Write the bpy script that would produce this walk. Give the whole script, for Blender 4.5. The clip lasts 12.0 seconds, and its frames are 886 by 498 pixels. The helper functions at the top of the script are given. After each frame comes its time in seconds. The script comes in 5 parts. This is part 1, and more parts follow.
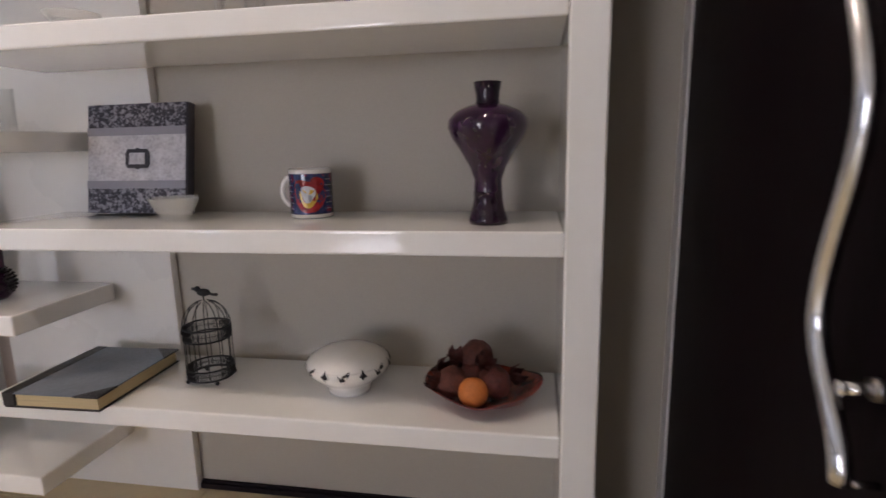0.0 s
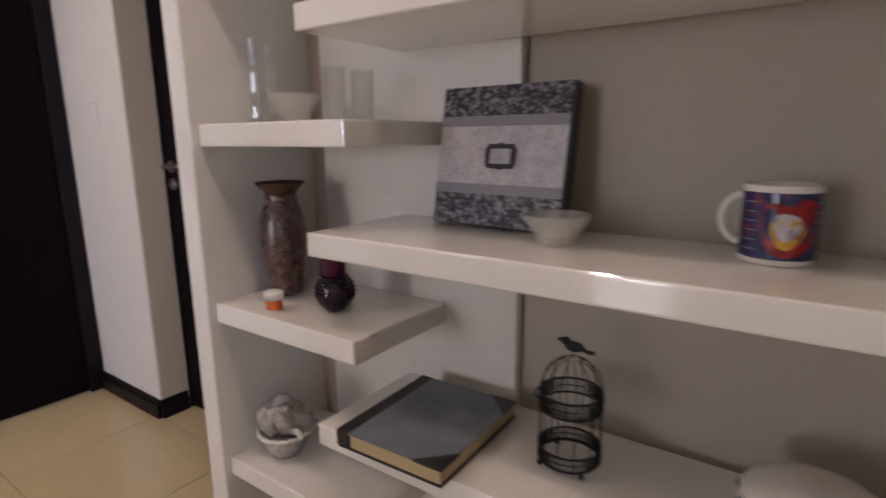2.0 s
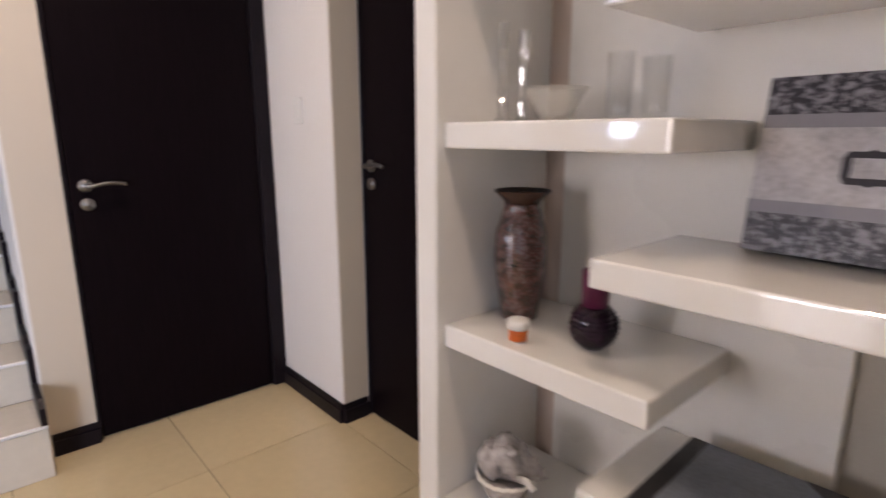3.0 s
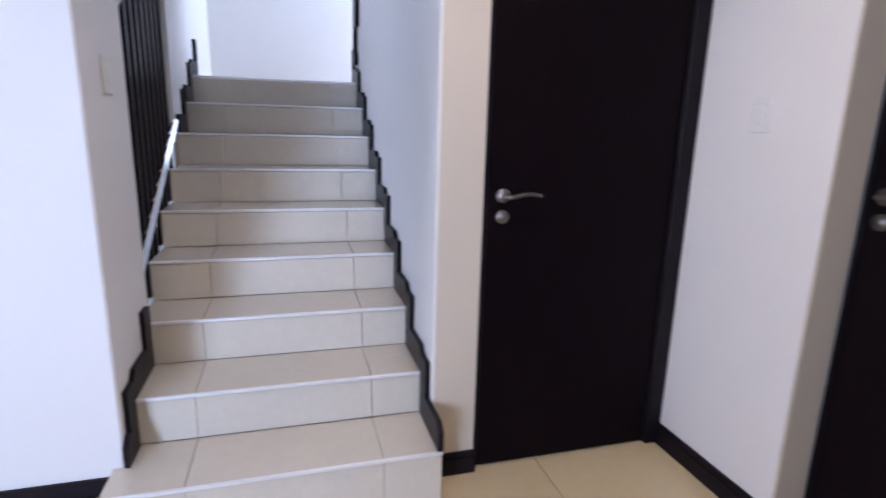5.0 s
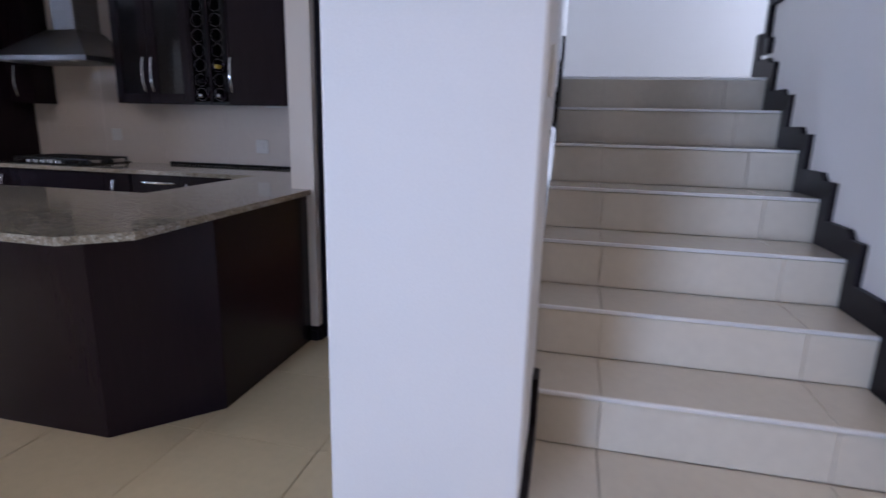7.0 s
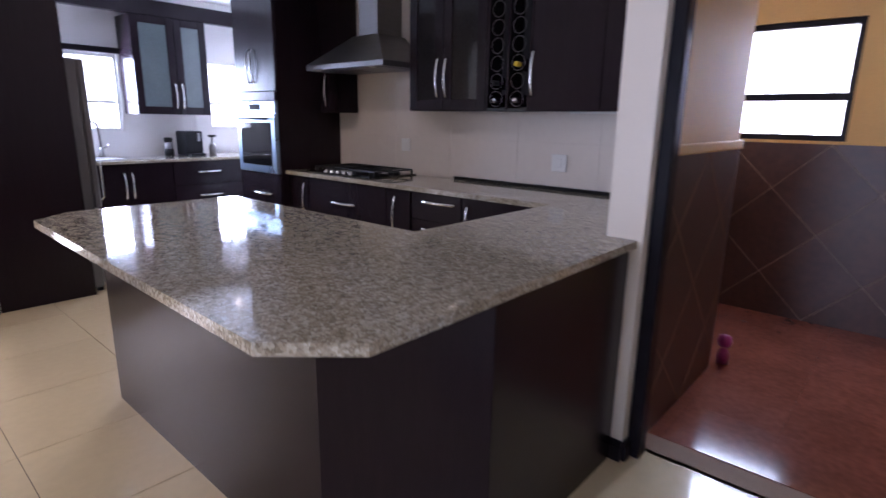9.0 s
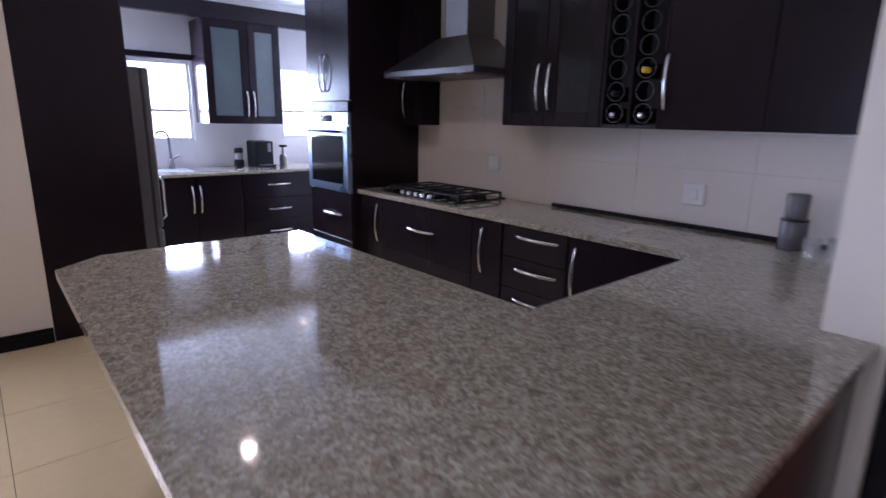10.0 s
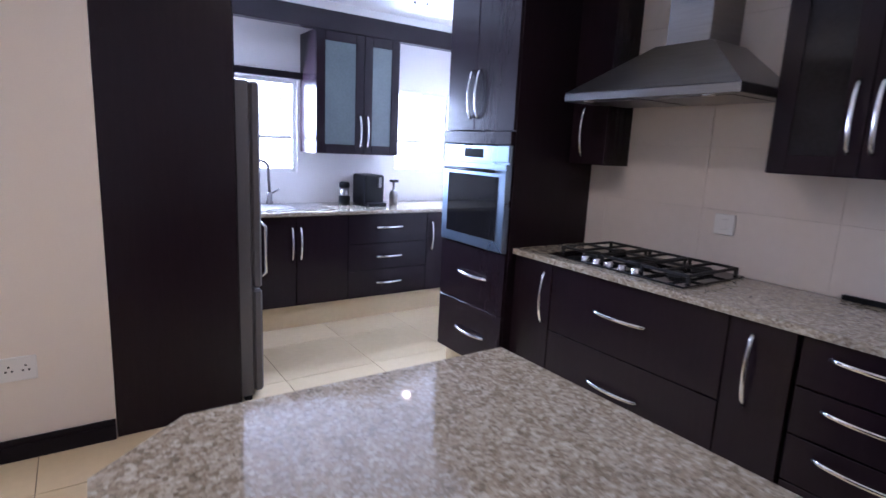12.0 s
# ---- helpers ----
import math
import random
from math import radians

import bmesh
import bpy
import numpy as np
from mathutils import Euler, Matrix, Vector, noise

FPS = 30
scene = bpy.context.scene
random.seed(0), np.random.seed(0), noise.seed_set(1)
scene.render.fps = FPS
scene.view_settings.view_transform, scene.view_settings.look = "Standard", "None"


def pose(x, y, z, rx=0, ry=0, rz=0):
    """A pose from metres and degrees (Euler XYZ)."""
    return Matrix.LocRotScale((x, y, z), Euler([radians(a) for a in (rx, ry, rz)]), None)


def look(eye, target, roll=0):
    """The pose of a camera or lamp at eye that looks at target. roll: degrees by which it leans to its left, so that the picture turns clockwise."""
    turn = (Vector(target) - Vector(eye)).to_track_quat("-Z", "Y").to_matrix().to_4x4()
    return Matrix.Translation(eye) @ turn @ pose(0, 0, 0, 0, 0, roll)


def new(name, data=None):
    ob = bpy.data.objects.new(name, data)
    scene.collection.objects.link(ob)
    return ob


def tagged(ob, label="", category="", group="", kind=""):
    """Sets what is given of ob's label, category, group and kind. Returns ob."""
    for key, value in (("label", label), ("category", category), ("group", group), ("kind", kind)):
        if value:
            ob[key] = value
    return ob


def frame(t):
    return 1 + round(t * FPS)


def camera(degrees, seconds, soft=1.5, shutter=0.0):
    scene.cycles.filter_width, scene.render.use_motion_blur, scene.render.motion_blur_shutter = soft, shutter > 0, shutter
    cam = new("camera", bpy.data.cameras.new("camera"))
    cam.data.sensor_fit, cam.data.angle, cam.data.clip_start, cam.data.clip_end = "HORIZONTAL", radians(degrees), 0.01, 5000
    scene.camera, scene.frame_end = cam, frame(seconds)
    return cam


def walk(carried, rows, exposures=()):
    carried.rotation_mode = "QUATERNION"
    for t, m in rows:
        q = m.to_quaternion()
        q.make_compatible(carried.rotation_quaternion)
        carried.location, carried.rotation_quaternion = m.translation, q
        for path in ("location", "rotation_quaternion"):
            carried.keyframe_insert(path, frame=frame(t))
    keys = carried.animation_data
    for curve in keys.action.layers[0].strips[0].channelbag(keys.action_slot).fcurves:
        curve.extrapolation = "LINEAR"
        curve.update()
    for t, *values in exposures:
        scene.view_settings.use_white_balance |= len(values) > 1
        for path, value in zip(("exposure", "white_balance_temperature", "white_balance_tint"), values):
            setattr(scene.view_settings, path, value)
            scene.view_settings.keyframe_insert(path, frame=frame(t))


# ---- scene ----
cam = camera(79.0, 12.0, 1.5, 0.5)
PATH = [
    (0, (0.609, 0.677, 1.249), (0.267, 2.609, 0.865), -1.3),
    (0.5, (0.533, 0.789, 1.261), (0.011, 2.677, 0.858), -1.3),
    (1, (0.389, 0.837, 1.259), (-0.332, 2.661, 0.866), -0.8),
    (1.5, (0.211, 0.959, 1.272), (-0.734, 2.674, 0.862), -0.8),
    (2, (0.017, 1.043, 1.272), (-1.114, 2.641, 0.864), -0.5),
    (2.5, (-0.192, 1.057, 1.273), (-1.502, 2.509, 0.852), -0.4),
    (3, (-0.425, 1.004, 1.285), (-1.88, 2.31, 0.867), 0.0),
    (3.5, (-0.63, 0.939, 1.276), (-2.222, 2.079, 0.864), 0.5),
    (5.5, (-1.34, 0.538, 1.327), (-3.265, 0.844, 0.875), 1.2),
    (6, (-1.488, 0.429, 1.328), (-3.435, 0.48, 0.871), 0.8),
    (6.5, (-1.649, 0.280, 1.346), (-3.584, 0.078, 0.88), 1.4),
    (7, (-1.839, 0.159, 1.33), (-3.737, -0.277, 0.875), 1.4),
    (7.3, (-1.972, 0.110, 1.335), (-3.824, -0.495, 0.883), 1.2),
    (7.5, (-2.070, 0.036, 1.346), (-3.893, -0.646, 0.886), 0.9),
    (7.7, (-2.151, -0.033, 1.35), (-3.946, -0.787, 0.892), 0.9),
    (9.3, (-2.847, -0.677, 1.384), (-4.236, -2.037, 0.914), 0.9),
    (9.5, (-2.913, -0.779, 1.402), (-4.27, -2.171, 0.931), 0.9),
    (10, (-3.08, -1.084, 1.455), (-4.366, -2.543, 0.988), 1.1),
    (10.5, (-3.14, -1.402, 1.454), (-4.365, -2.922, 1.021), 1.9),
    (11, (-3.203, -1.747, 1.484), (-4.369, -3.318, 1.068), 2.1),
    (11.5, (-3.239, -2.071, 1.471), (-4.374, -3.672, 1.083), 2.6),
    (12, (-3.268, -2.331, 1.472), (-4.379, -3.952, 1.101), 2.7),
]
walk(cam, [(t, look(eye, target, roll)) for t, eye, target, roll in PATH],
     [(0, -0.15, 6200, 20), (1.2, -0.45, 6350, 21), (2.0, -0.6, 6700, 24), (2.5, -0.55, 6950, 25), (3.0, -0.15, 6750, 23), (3.5, 0.55, 6350, 21),
      (5.5, -0.5, 5700, 23), (6.5, -1.0, 5700, 24), (7.0, -0.7, 5750, 23), (7.5, -0.05, 6000, 22), (9.5, -0.15, 6050, 30), (10.5, -0.45, 5700, 27), (11.5, -0.1, 5700, 26), (12, 0.2, 5700, 27)])

# ---- world and light ----
world = bpy.data.worlds.new("sky")
scene.world = world
world.use_nodes = True
wn = world.node_tree.nodes
sky = wn.new("ShaderNodeTexSky")
sky.sky_type, sky.sun_disc = "NISHITA", False
sky.sun_elevation, sky.sun_rotation = radians(48), radians(200)
world.node_tree.links.new(sky.outputs[0], wn["Background"].inputs[0])
wn["Background"].inputs[1].default_value = 0.12
sun = new("sun", bpy.data.lights.new("sun", "SUN"))
sun.data.energy, sun.data.angle, sun.data.color = 3.0, radians(0.5), (1, 0.95, 0.88)
sun.matrix_world = look((0, 0, 10), (0 + 2.0, 3.0, 10 - 4.0))


def area(name, at, target, w, h, power, color):
    ob = new(name, bpy.data.lights.new(name, "AREA"))
    ob.data.shape, ob.data.size, ob.data.size_y = "RECTANGLE", w, h
    ob.data.energy, ob.data.color = power, color
    ob.matrix_world = look(at, target)
    return ob


DAY = (0.62, 0.78, 1.0)
SOFT_DAY = (0.74, 0.85, 1.0)
WARM = (1.0, 0.85, 0.67)
east = area("daylight_east", (1.13, -1.7, 1.25), (-3.2, 0.2, 1.0), 1.0, 2.0, 35, (0.60, 0.78, 1.0))
east.data.spread = radians(75)
south = area("daylight_south", (-2.2, -5.34, 1.35), (-1.0, 2.1, 1.0), 1.2, 2.0, 42, (1.0, 0.965, 0.95))
south.data.spread = radians(125)
# fill lamp in an unseen opening, added to brighten the stair end wall
area("landing_fill", (-5.6, 2.95, 3.3), (-5.6, 1.0, 2.6), 0.9, 1.2, 85, (0.72, 0.86, 1.0))
area("daylight_scullery_west", (-6.1, -7.05, 1.6), (-6.1, -6.0, 1.4), 0.55, 0.75, 85, DAY)
area("daylight_scullery_east", (-4.45, -7.05, 1.6), (-4.45, -6.0, 1.4), 0.75, 0.75, 140, DAY)
area("daylight_washroom", (-7.3, -1.3, 1.65), (-6.0, -1.2, 1.2), 0.65, 0.75, 45, DAY)
DOWNLIGHTS = [(-0.75, 1.5, 6.0), (-2.15, 1.15, 11.0), (0.4, 1.4, 4.0), (-4.2, -4.23, 7.0), (-5.53, -6.08, 0.6)]
for lx, ly, power in DOWNLIGHTS:
    ob = new("downlight_lamp", bpy.data.lights.new("downlight_lamp", "AREA"))
    ob.data.shape, ob.data.size, ob.data.energy, ob.data.color = "DISK", 0.06, power, WARM
    ob.data.spread = radians(150)
    ob.matrix_world = look((lx, ly, 2.535), (lx, ly, 0.0))

# ---- materials ----
MATS = {}


def mat(name, color, rough=0.5, metal=0.0, var=0.08, scale=6.0, bump=0.0, bscale=60.0, coat=0.0, stretch=(1, 1, 1),
        ramp=None, transmission=0.0, ior=1.45, per_piece=0.0, spec=0.5):
    """A procedural surface: base colour with broad and fine variation, roughness variation and fine relief."""
    m = bpy.data.materials.new(name)
    MATS[name] = m
    m.use_nodes = True
    nt = m.node_tree
    b = nt.nodes["Principled BSDF"]
    geo = nt.nodes.new("ShaderNodeNewGeometry")
    mp = nt.nodes.new("ShaderNodeMapping")
    mp.inputs["Scale"].default_value = stretch
    nt.links.new(geo.outputs["Position"], mp.inputs[0])
    n1 = nt.nodes.new("ShaderNodeTexNoise")
    n1.inputs["Scale"].default_value, n1.inputs["Detail"].default_value = scale, 5
    n2 = nt.nodes.new("ShaderNodeTexNoise")
    n2.inputs["Scale"].default_value, n2.inputs["Detail"].default_value = bscale, 4
    nt.links.new(mp.outputs[0], n1.inputs["Vector"])
    nt.links.new(mp.outputs[0], n2.inputs["Vector"])
    add = nt.nodes.new("ShaderNodeMath")
    add.operation = "ADD"
    nt.links.new(n1.outputs["Fac"], add.inputs[0])
    nt.links.new(n2.outputs["Fac"], add.inputs[1])
    half = nt.nodes.new("ShaderNodeMath")
    half.operation = "MULTIPLY"
    half.inputs[1].default_value = 0.5
    nt.links.new(add.outputs[0], half.inputs[0])
    cr = nt.nodes.new("ShaderNodeValToRGB")
    if ramp:
        cr.color_ramp.elements[0].position, cr.color_ramp.elements[0].color = ramp[0][0], (*ramp[0][1], 1)
        cr.color_ramp.elements[1].position, cr.color_ramp.elements[1].color = ramp[-1][0], (*ramp[-1][1], 1)
        for p, c in ramp[1:-1]:
            e = cr.color_ramp.elements.new(p)
            e.color = (*c, 1)
    else:
        cr.color_ramp.elements[0].position, cr.color_ramp.elements[1].position = 0.3, 0.7
        cr.color_ramp.elements[0].color = (*[c * (1 - var) for c in color], 1)
        cr.color_ramp.elements[1].color = (*[min(1, c * (1 + var)) for c in color], 1)
    nt.links.new(half.outputs[0], cr.inputs[0])
    out = cr.outputs[0]
    if per_piece:
        oi = nt.nodes.new("ShaderNodeObjectInfo")
        mr = nt.nodes.new("ShaderNodeMapRange")
        mr.inputs["To Min"].default_value, mr.inputs["To Max"].default_value = 1 - per_piece, 1 + per_piece
        nt.links.new(oi.outputs["Random"], mr.inputs[0])
        hsv = nt.nodes.new("ShaderNodeHueSaturation")
        nt.links.new(mr.outputs[0], hsv.inputs["Value"])
        nt.links.new(out, hsv.inputs["Color"])
        out = hsv.outputs[0]
    nt.links.new(out, b.inputs["Base Color"])
    rr = nt.nodes.new("ShaderNodeMapRange")
    rr.inputs["To Min"].default_value, rr.inputs["To Max"].default_value = max(0.02, rough * 0.85), min(1, rough * 1.15)
    nt.links.new(n1.outputs["Fac"], rr.inputs[0])
    nt.links.new(rr.outputs[0], b.inputs["Roughness"])
    b.inputs["Metallic"].default_value = metal
    b.inputs["IOR"].default_value = ior
    b.inputs["Specular IOR Level"].default_value = spec
    b.inputs["Coat Weight"].default_value = coat
    b.inputs["Coat Roughness"].default_value = 0.06
    b.inputs["Transmission Weight"].default_value = transmission
    if bump:
        bp = nt.nodes.new("ShaderNodeBump")
        bp.inputs["Strength"].default_value, bp.inputs["Distance"].default_value = bump, 0.004
        nt.links.new(n2.outputs["Fac"], bp.inputs["Height"])
        nt.links.new(bp.outputs[0], b.inputs["Normal"])
    return m


PAINT = mat("white_wall_paint", (0.78, 0.755, 0.74), 0.6, var=0.03, scale=1.5, bump=0.12, bscale=180)
WARM_PAINT = mat("warm_white_wall_paint", (0.78, 0.705, 0.625), 0.6, var=0.03, scale=1.5, bump=0.12, bscale=180)
CREAM = mat("cream_wall", (0.62, 0.54, 0.44), 0.6, var=0.03, scale=1.5, bump=0.12, bscale=180)
GREIGE = mat("greige_wall_paint", (0.415, 0.378, 0.318), 0.6, var=0.04, scale=1.5, bump=0.12, bscale=180)
TAUPE = mat("pinkish_wall_paint", (0.56, 0.45, 0.38), 0.6, var=0.04, scale=1.5, bump=0.12, bscale=180)
CEIL = mat("white_ceiling_paint", (0.80, 0.80, 0.79), 0.8, var=0.02, scale=1.0, bump=0.1, bscale=150)
LACQUER = mat("white_gloss_lacquer", (0.80, 0.785, 0.75), 0.07, var=0.02, scale=3, bump=0.02, bscale=25, coat=0.5)
PANEL = mat("white_satin_panel", (0.76, 0.735, 0.69), 0.28, var=0.02, scale=3, bump=0.02, bscale=25, spec=0.4)
WENGE = mat("dark_wenge_wood", (0.022, 0.014, 0.013), 0.42, scale=9, bump=0.25, bscale=40, stretch=(9, 9, 0.5),
            ramp=[(0.3, (0.0035, 0.002, 0.0028)), (0.5, (0.006, 0.0034, 0.0046)), (0.72, (0.011, 0.006, 0.008))], ior=1.4, spec=0.08)
WENGE_GLOSS = mat("dark_kitchen_veneer", (0.03, 0.018, 0.018), 0.25, scale=7, bump=0.0, bscale=50, stretch=(8, 8, 0.6),
                  ramp=[(0.3, (0.0125, 0.007, 0.0105)), (0.5, (0.0145, 0.008, 0.0115)), (0.72, (0.0175, 0.0098, 0.0135))], ior=1.45, spec=0.26)
SKIRT = mat("dark_stained_skirting", (0.012, 0.009, 0.012), 0.35, var=0.3, scale=12, bump=0.2, bscale=70, spec=0.14)
TILE = mat("cream_porcelain_tile", (0.68, 0.55, 0.345), 0.10, scale=2.2, bscale=24, var=0.05, per_piece=0.03, coat=0.3)
STEP_TILE = mat("cream_step_tile", (0.67, 0.61, 0.52), 0.13, scale=3, bscale=30, var=0.05, per_piece=0.02, coat=0.3)
STEP_GROUT = mat("cream_step_grout", (0.62, 0.56, 0.47), 0.85, var=0.1, scale=20)
NOSING = mat("satin_aluminium_nosing", (0.85, 0.85, 0.86), 0.45, metal=0.4, var=0.03)
GROUT = mat("brown_grout", (0.22, 0.17, 0.12), 0.9, var=0.2, scale=20)
SPLASH = mat("white_splashback_tile", (0.72, 0.65, 0.59), 0.10, scale=2, bscale=20, var=0.03, per_piece=0.006)
SPLASH_GROUT = mat("pale_grout", (0.70, 0.63, 0.57), 0.8, var=0.05)
CHROME = mat("polished_steel", (0.72, 0.72, 0.73), 0.16, metal=1, var=0.05, scale=20)
STEEL = mat("brushed_steel", (0.24, 0.23, 0.23), 0.3, metal=1, var=0.12, scale=6, bscale=90, stretch=(1, 1, 14), bump=0.05)
OVEN_STEEL = mat("brushed_oven_steel", (0.34, 0.45, 0.58), 0.28, metal=1, var=0.03, scale=6, bscale=90)
BLACK_GLASS = mat("black_oven_glass", (0.01, 0.01, 0.012), 0.05, var=0.2)
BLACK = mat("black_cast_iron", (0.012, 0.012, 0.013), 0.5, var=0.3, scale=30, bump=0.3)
BLACK_PLASTIC = mat("black_plastic", (0.010, 0.010, 0.011), 0.4, var=0.2, scale=30, spec=0.2)
WHITE_PLASTIC = mat("white_plastic", (0.75, 0.74, 0.72), 0.35, var=0.02)
FRIDGE = mat("graphite_fridge_metal", (0.11, 0.105, 0.11), 0.34, metal=0.25, var=0.1, scale=5, bscale=120)
FROST = mat("frosted_cabinet_glass", (0.12, 0.15, 0.155), 0.14, var=0.15, scale=3)
SMOKE = mat("dark_cabinet_glass", (0.02, 0.018, 0.02), 0.06, var=0.3, scale=2, spec=0.28)
GLASS = bpy.data.materials.new("clear_glass")
GLASS.use_nodes = True
gn = GLASS.node_tree
gn.nodes.remove(gn.nodes["Principled BSDF"])
g_out = gn.nodes["Material Output"]
g_mix, g_fr, g_clear, g_gloss = (gn.nodes.new(k) for k in ("ShaderNodeMixShader", "ShaderNodeLayerWeight", "ShaderNodeBsdfTransparent", "ShaderNodeBsdfGlossy"))
g_clear.inputs[0].default_value = (0.985, 0.988, 0.988, 1)
g_gloss.inputs["Roughness"].default_value = 0.03
g_pow, g_add = gn.nodes.new("ShaderNodeMath"), gn.nodes.new("ShaderNodeMath")
g_pow.operation, g_add.operation = "POWER", "MULTIPLY_ADD"
g_pow.inputs[1].default_value = 3.5
g_add.inputs[1].default_value, g_add.inputs[2].default_value = 0.6, 0.08
gn.links.new(g_fr.outputs["Facing"], g_pow.inputs[0])
gn.links.new(g_pow.outputs[0], g_add.inputs[0])
gn.links.new(g_add.outputs[0], g_mix.inputs[0])
gn.links.new(g_clear.outputs[0], g_mix.inputs[1])
gn.links.new(g_gloss.outputs[0], g_mix.inputs[2])
gn.links.new(g_mix.outputs[0], g_out.inputs[0])
CRYSTAL = bpy.data.materials.new("cut_crystal")
CRYSTAL.use_nodes = True
cn = CRYSTAL.node_tree
c_bsdf = cn.nodes["Principled BSDF"]
c_bsdf.inputs["Base Color"].default_value = (0.82, 0.82, 0.80, 1)
c_bsdf.inputs["Roughness"].default_value = 0.04
c_bsdf.inputs["Metallic"].default_value = 0.65
c_mix, c_clear = cn.nodes.new("ShaderNodeMixShader"), cn.nodes.new("ShaderNodeBsdfTransparent")
c_clear.inputs[0].default_value = (0.95, 0.955, 0.955, 1)
c_mix.inputs[0].default_value = 0.28
cn.links.new(c_clear.outputs[0], c_mix.inputs[1])
cn.links.new(c_bsdf.outputs[0], c_mix.inputs[2])
cn.links.new(c_mix.outputs[0], cn.nodes["Material Output"].inputs[0])
CHINA = mat("white_china", (0.78, 0.75, 0.70), 0.16, var=0.03, coat=0.4)
PURPLE = mat("purple_glass", (0.026, 0.007, 0.028), 0.10, var=0.35, scale=14, coat=0.5, spec=0.4)
PLUM = mat("plum_wax", (0.10, 0.012, 0.045), 0.45, var=0.15)
DARK_PURPLE = mat("dark_purple_glass", (0.018, 0.006, 0.016), 0.15, var=0.3)
BROWN_GLASS = mat("brown_glass_rim", (0.05, 0.022, 0.014), 0.16, var=0.3)
IRON = mat("black_wire", (0.010, 0.009, 0.010), 0.5, var=0.2)
GRANITE = mat("brown_grey_granite", (0.25, 0.2, 0.16), 0.06, scale=40, bscale=190, coat=0.35, ramp=[
    (0.36, (0.21, 0.165, 0.115)), (0.50, (0.35, 0.30, 0.225)), (0.64, (0.50, 0.45, 0.36))])
gt = GRANITE.node_tree
g_base = gt.nodes["Principled BSDF"]
ground_mass = g_base.inputs["Base Color"].links[0].from_socket
g_geo = gt.nodes.new("ShaderNodeNewGeometry")
GRAINS = ((0.0, (0.05, 0.036, 0.026)), (0.16, (0.15, 0.11, 0.075)), (0.34, (0.34, 0.29, 0.22)), (0.68, (0.56, 0.52, 0.44)), (0.88, (0.74, 0.71, 0.63)))
cells = gt.nodes.new("ShaderNodeTexVoronoi")
cells.inputs["Scale"].default_value = 125.0
gt.links.new(g_geo.outputs["Position"], cells.inputs["Vector"])
split = gt.nodes.new("ShaderNodeSeparateColor")
gt.links.new(cells.outputs["Color"], split.inputs[0])
grains = gt.nodes.new("ShaderNodeValToRGB")
grains.color_ramp.interpolation = "CONSTANT"
for k, (p, c) in enumerate(GRAINS):
    e = grains.color_ramp.elements[k] if k < 2 else grains.color_ramp.elements.new(p)
    e.position, e.color = p, (*c, 1)
gt.links.new(split.outputs[0], grains.inputs[0])
blend = gt.nodes.new("ShaderNodeMix")
blend.data_type = "RGBA"
blend.inputs[0].default_value = 0.36
gt.links.new(ground_mass, blend.inputs[6])
gt.links.new(grains.outputs[0], blend.inputs[7])
gt.links.new(blend.outputs[2], g_base.inputs["Base Color"])
TERRACOTTA = mat("red_brown_washroom_tile", (0.20, 0.062, 0.038), 0.12, var=0.3, scale=4, bscale=30, per_piece=0.06)
BROWN_TILE = mat("dark_brown_wall_tile", (0.07, 0.028, 0.02), 0.38, var=0.3, scale=4, bscale=30, per_piece=0.06)
OCHRE = mat("ochre_wall_paint", (0.62, 0.37, 0.13), 0.6, var=0.08, scale=4, bump=0.2, bscale=80)
LIGHT_GROUT = mat("tan_grout", (0.30, 0.2, 0.14), 0.8, var=0.1)
LAMP = bpy.data.materials.new("lit_lamp_diffuser")
LAMP.use_nodes = True
LAMP.node_tree.nodes["Principled BSDF"].inputs["Emission Color"].default_value = (1, 0.85, 0.66, 1)
LAMP.node_tree.nodes["Principled BSDF"].inputs["Emission Strength"].default_value = 4
GLOW = bpy.data.materials.new("bright_hazy_daylight")
GLOW.use_nodes = True
GLOW.node_tree.nodes["Principled BSDF"].inputs["Base Color"].default_value = (0.8, 0.85, 0.9, 1)
GLOW.node_tree.nodes["Principled BSDF"].inputs["Emission Color"].default_value = (0.86, 0.93, 1, 1)
GLOW.node_tree.nodes["Principled BSDF"].inputs["Emission Strength"].default_value = 6.0
GARDEN = mat("pale_paving", (0.42, 0.40, 0.37), 0.9, var=0.15, scale=0.5)

# ---- building helpers ----
WORLD = {}


def box(bm, x0, x1, y0, y1, z0, z1, bevel=0.0, seg=1):
    x0, x1, y0, y1, z0, z1 = min(x0, x1), max(x0, x1), min(y0, y1), max(y0, y1), min(z0, z1), max(z0, z1)
    r = bmesh.ops.create_cube(bm, size=1, matrix=Matrix.Translation(((x0 + x1) / 2, (y0 + y1) / 2, (z0 + z1) / 2))
                              @ Matrix.Diagonal((x1 - x0, y1 - y0, z1 - z0, 1)))
    if bevel:
        edges = list({e for v in r["verts"] for e in v.link_edges})
        bmesh.ops.bevel(bm, geom=edges, offset=bevel, segments=seg, affect="EDGES", profile=0.6)
    return bm


def boxm(*a, **k):
    return box(bmesh.new(), *a, **k)


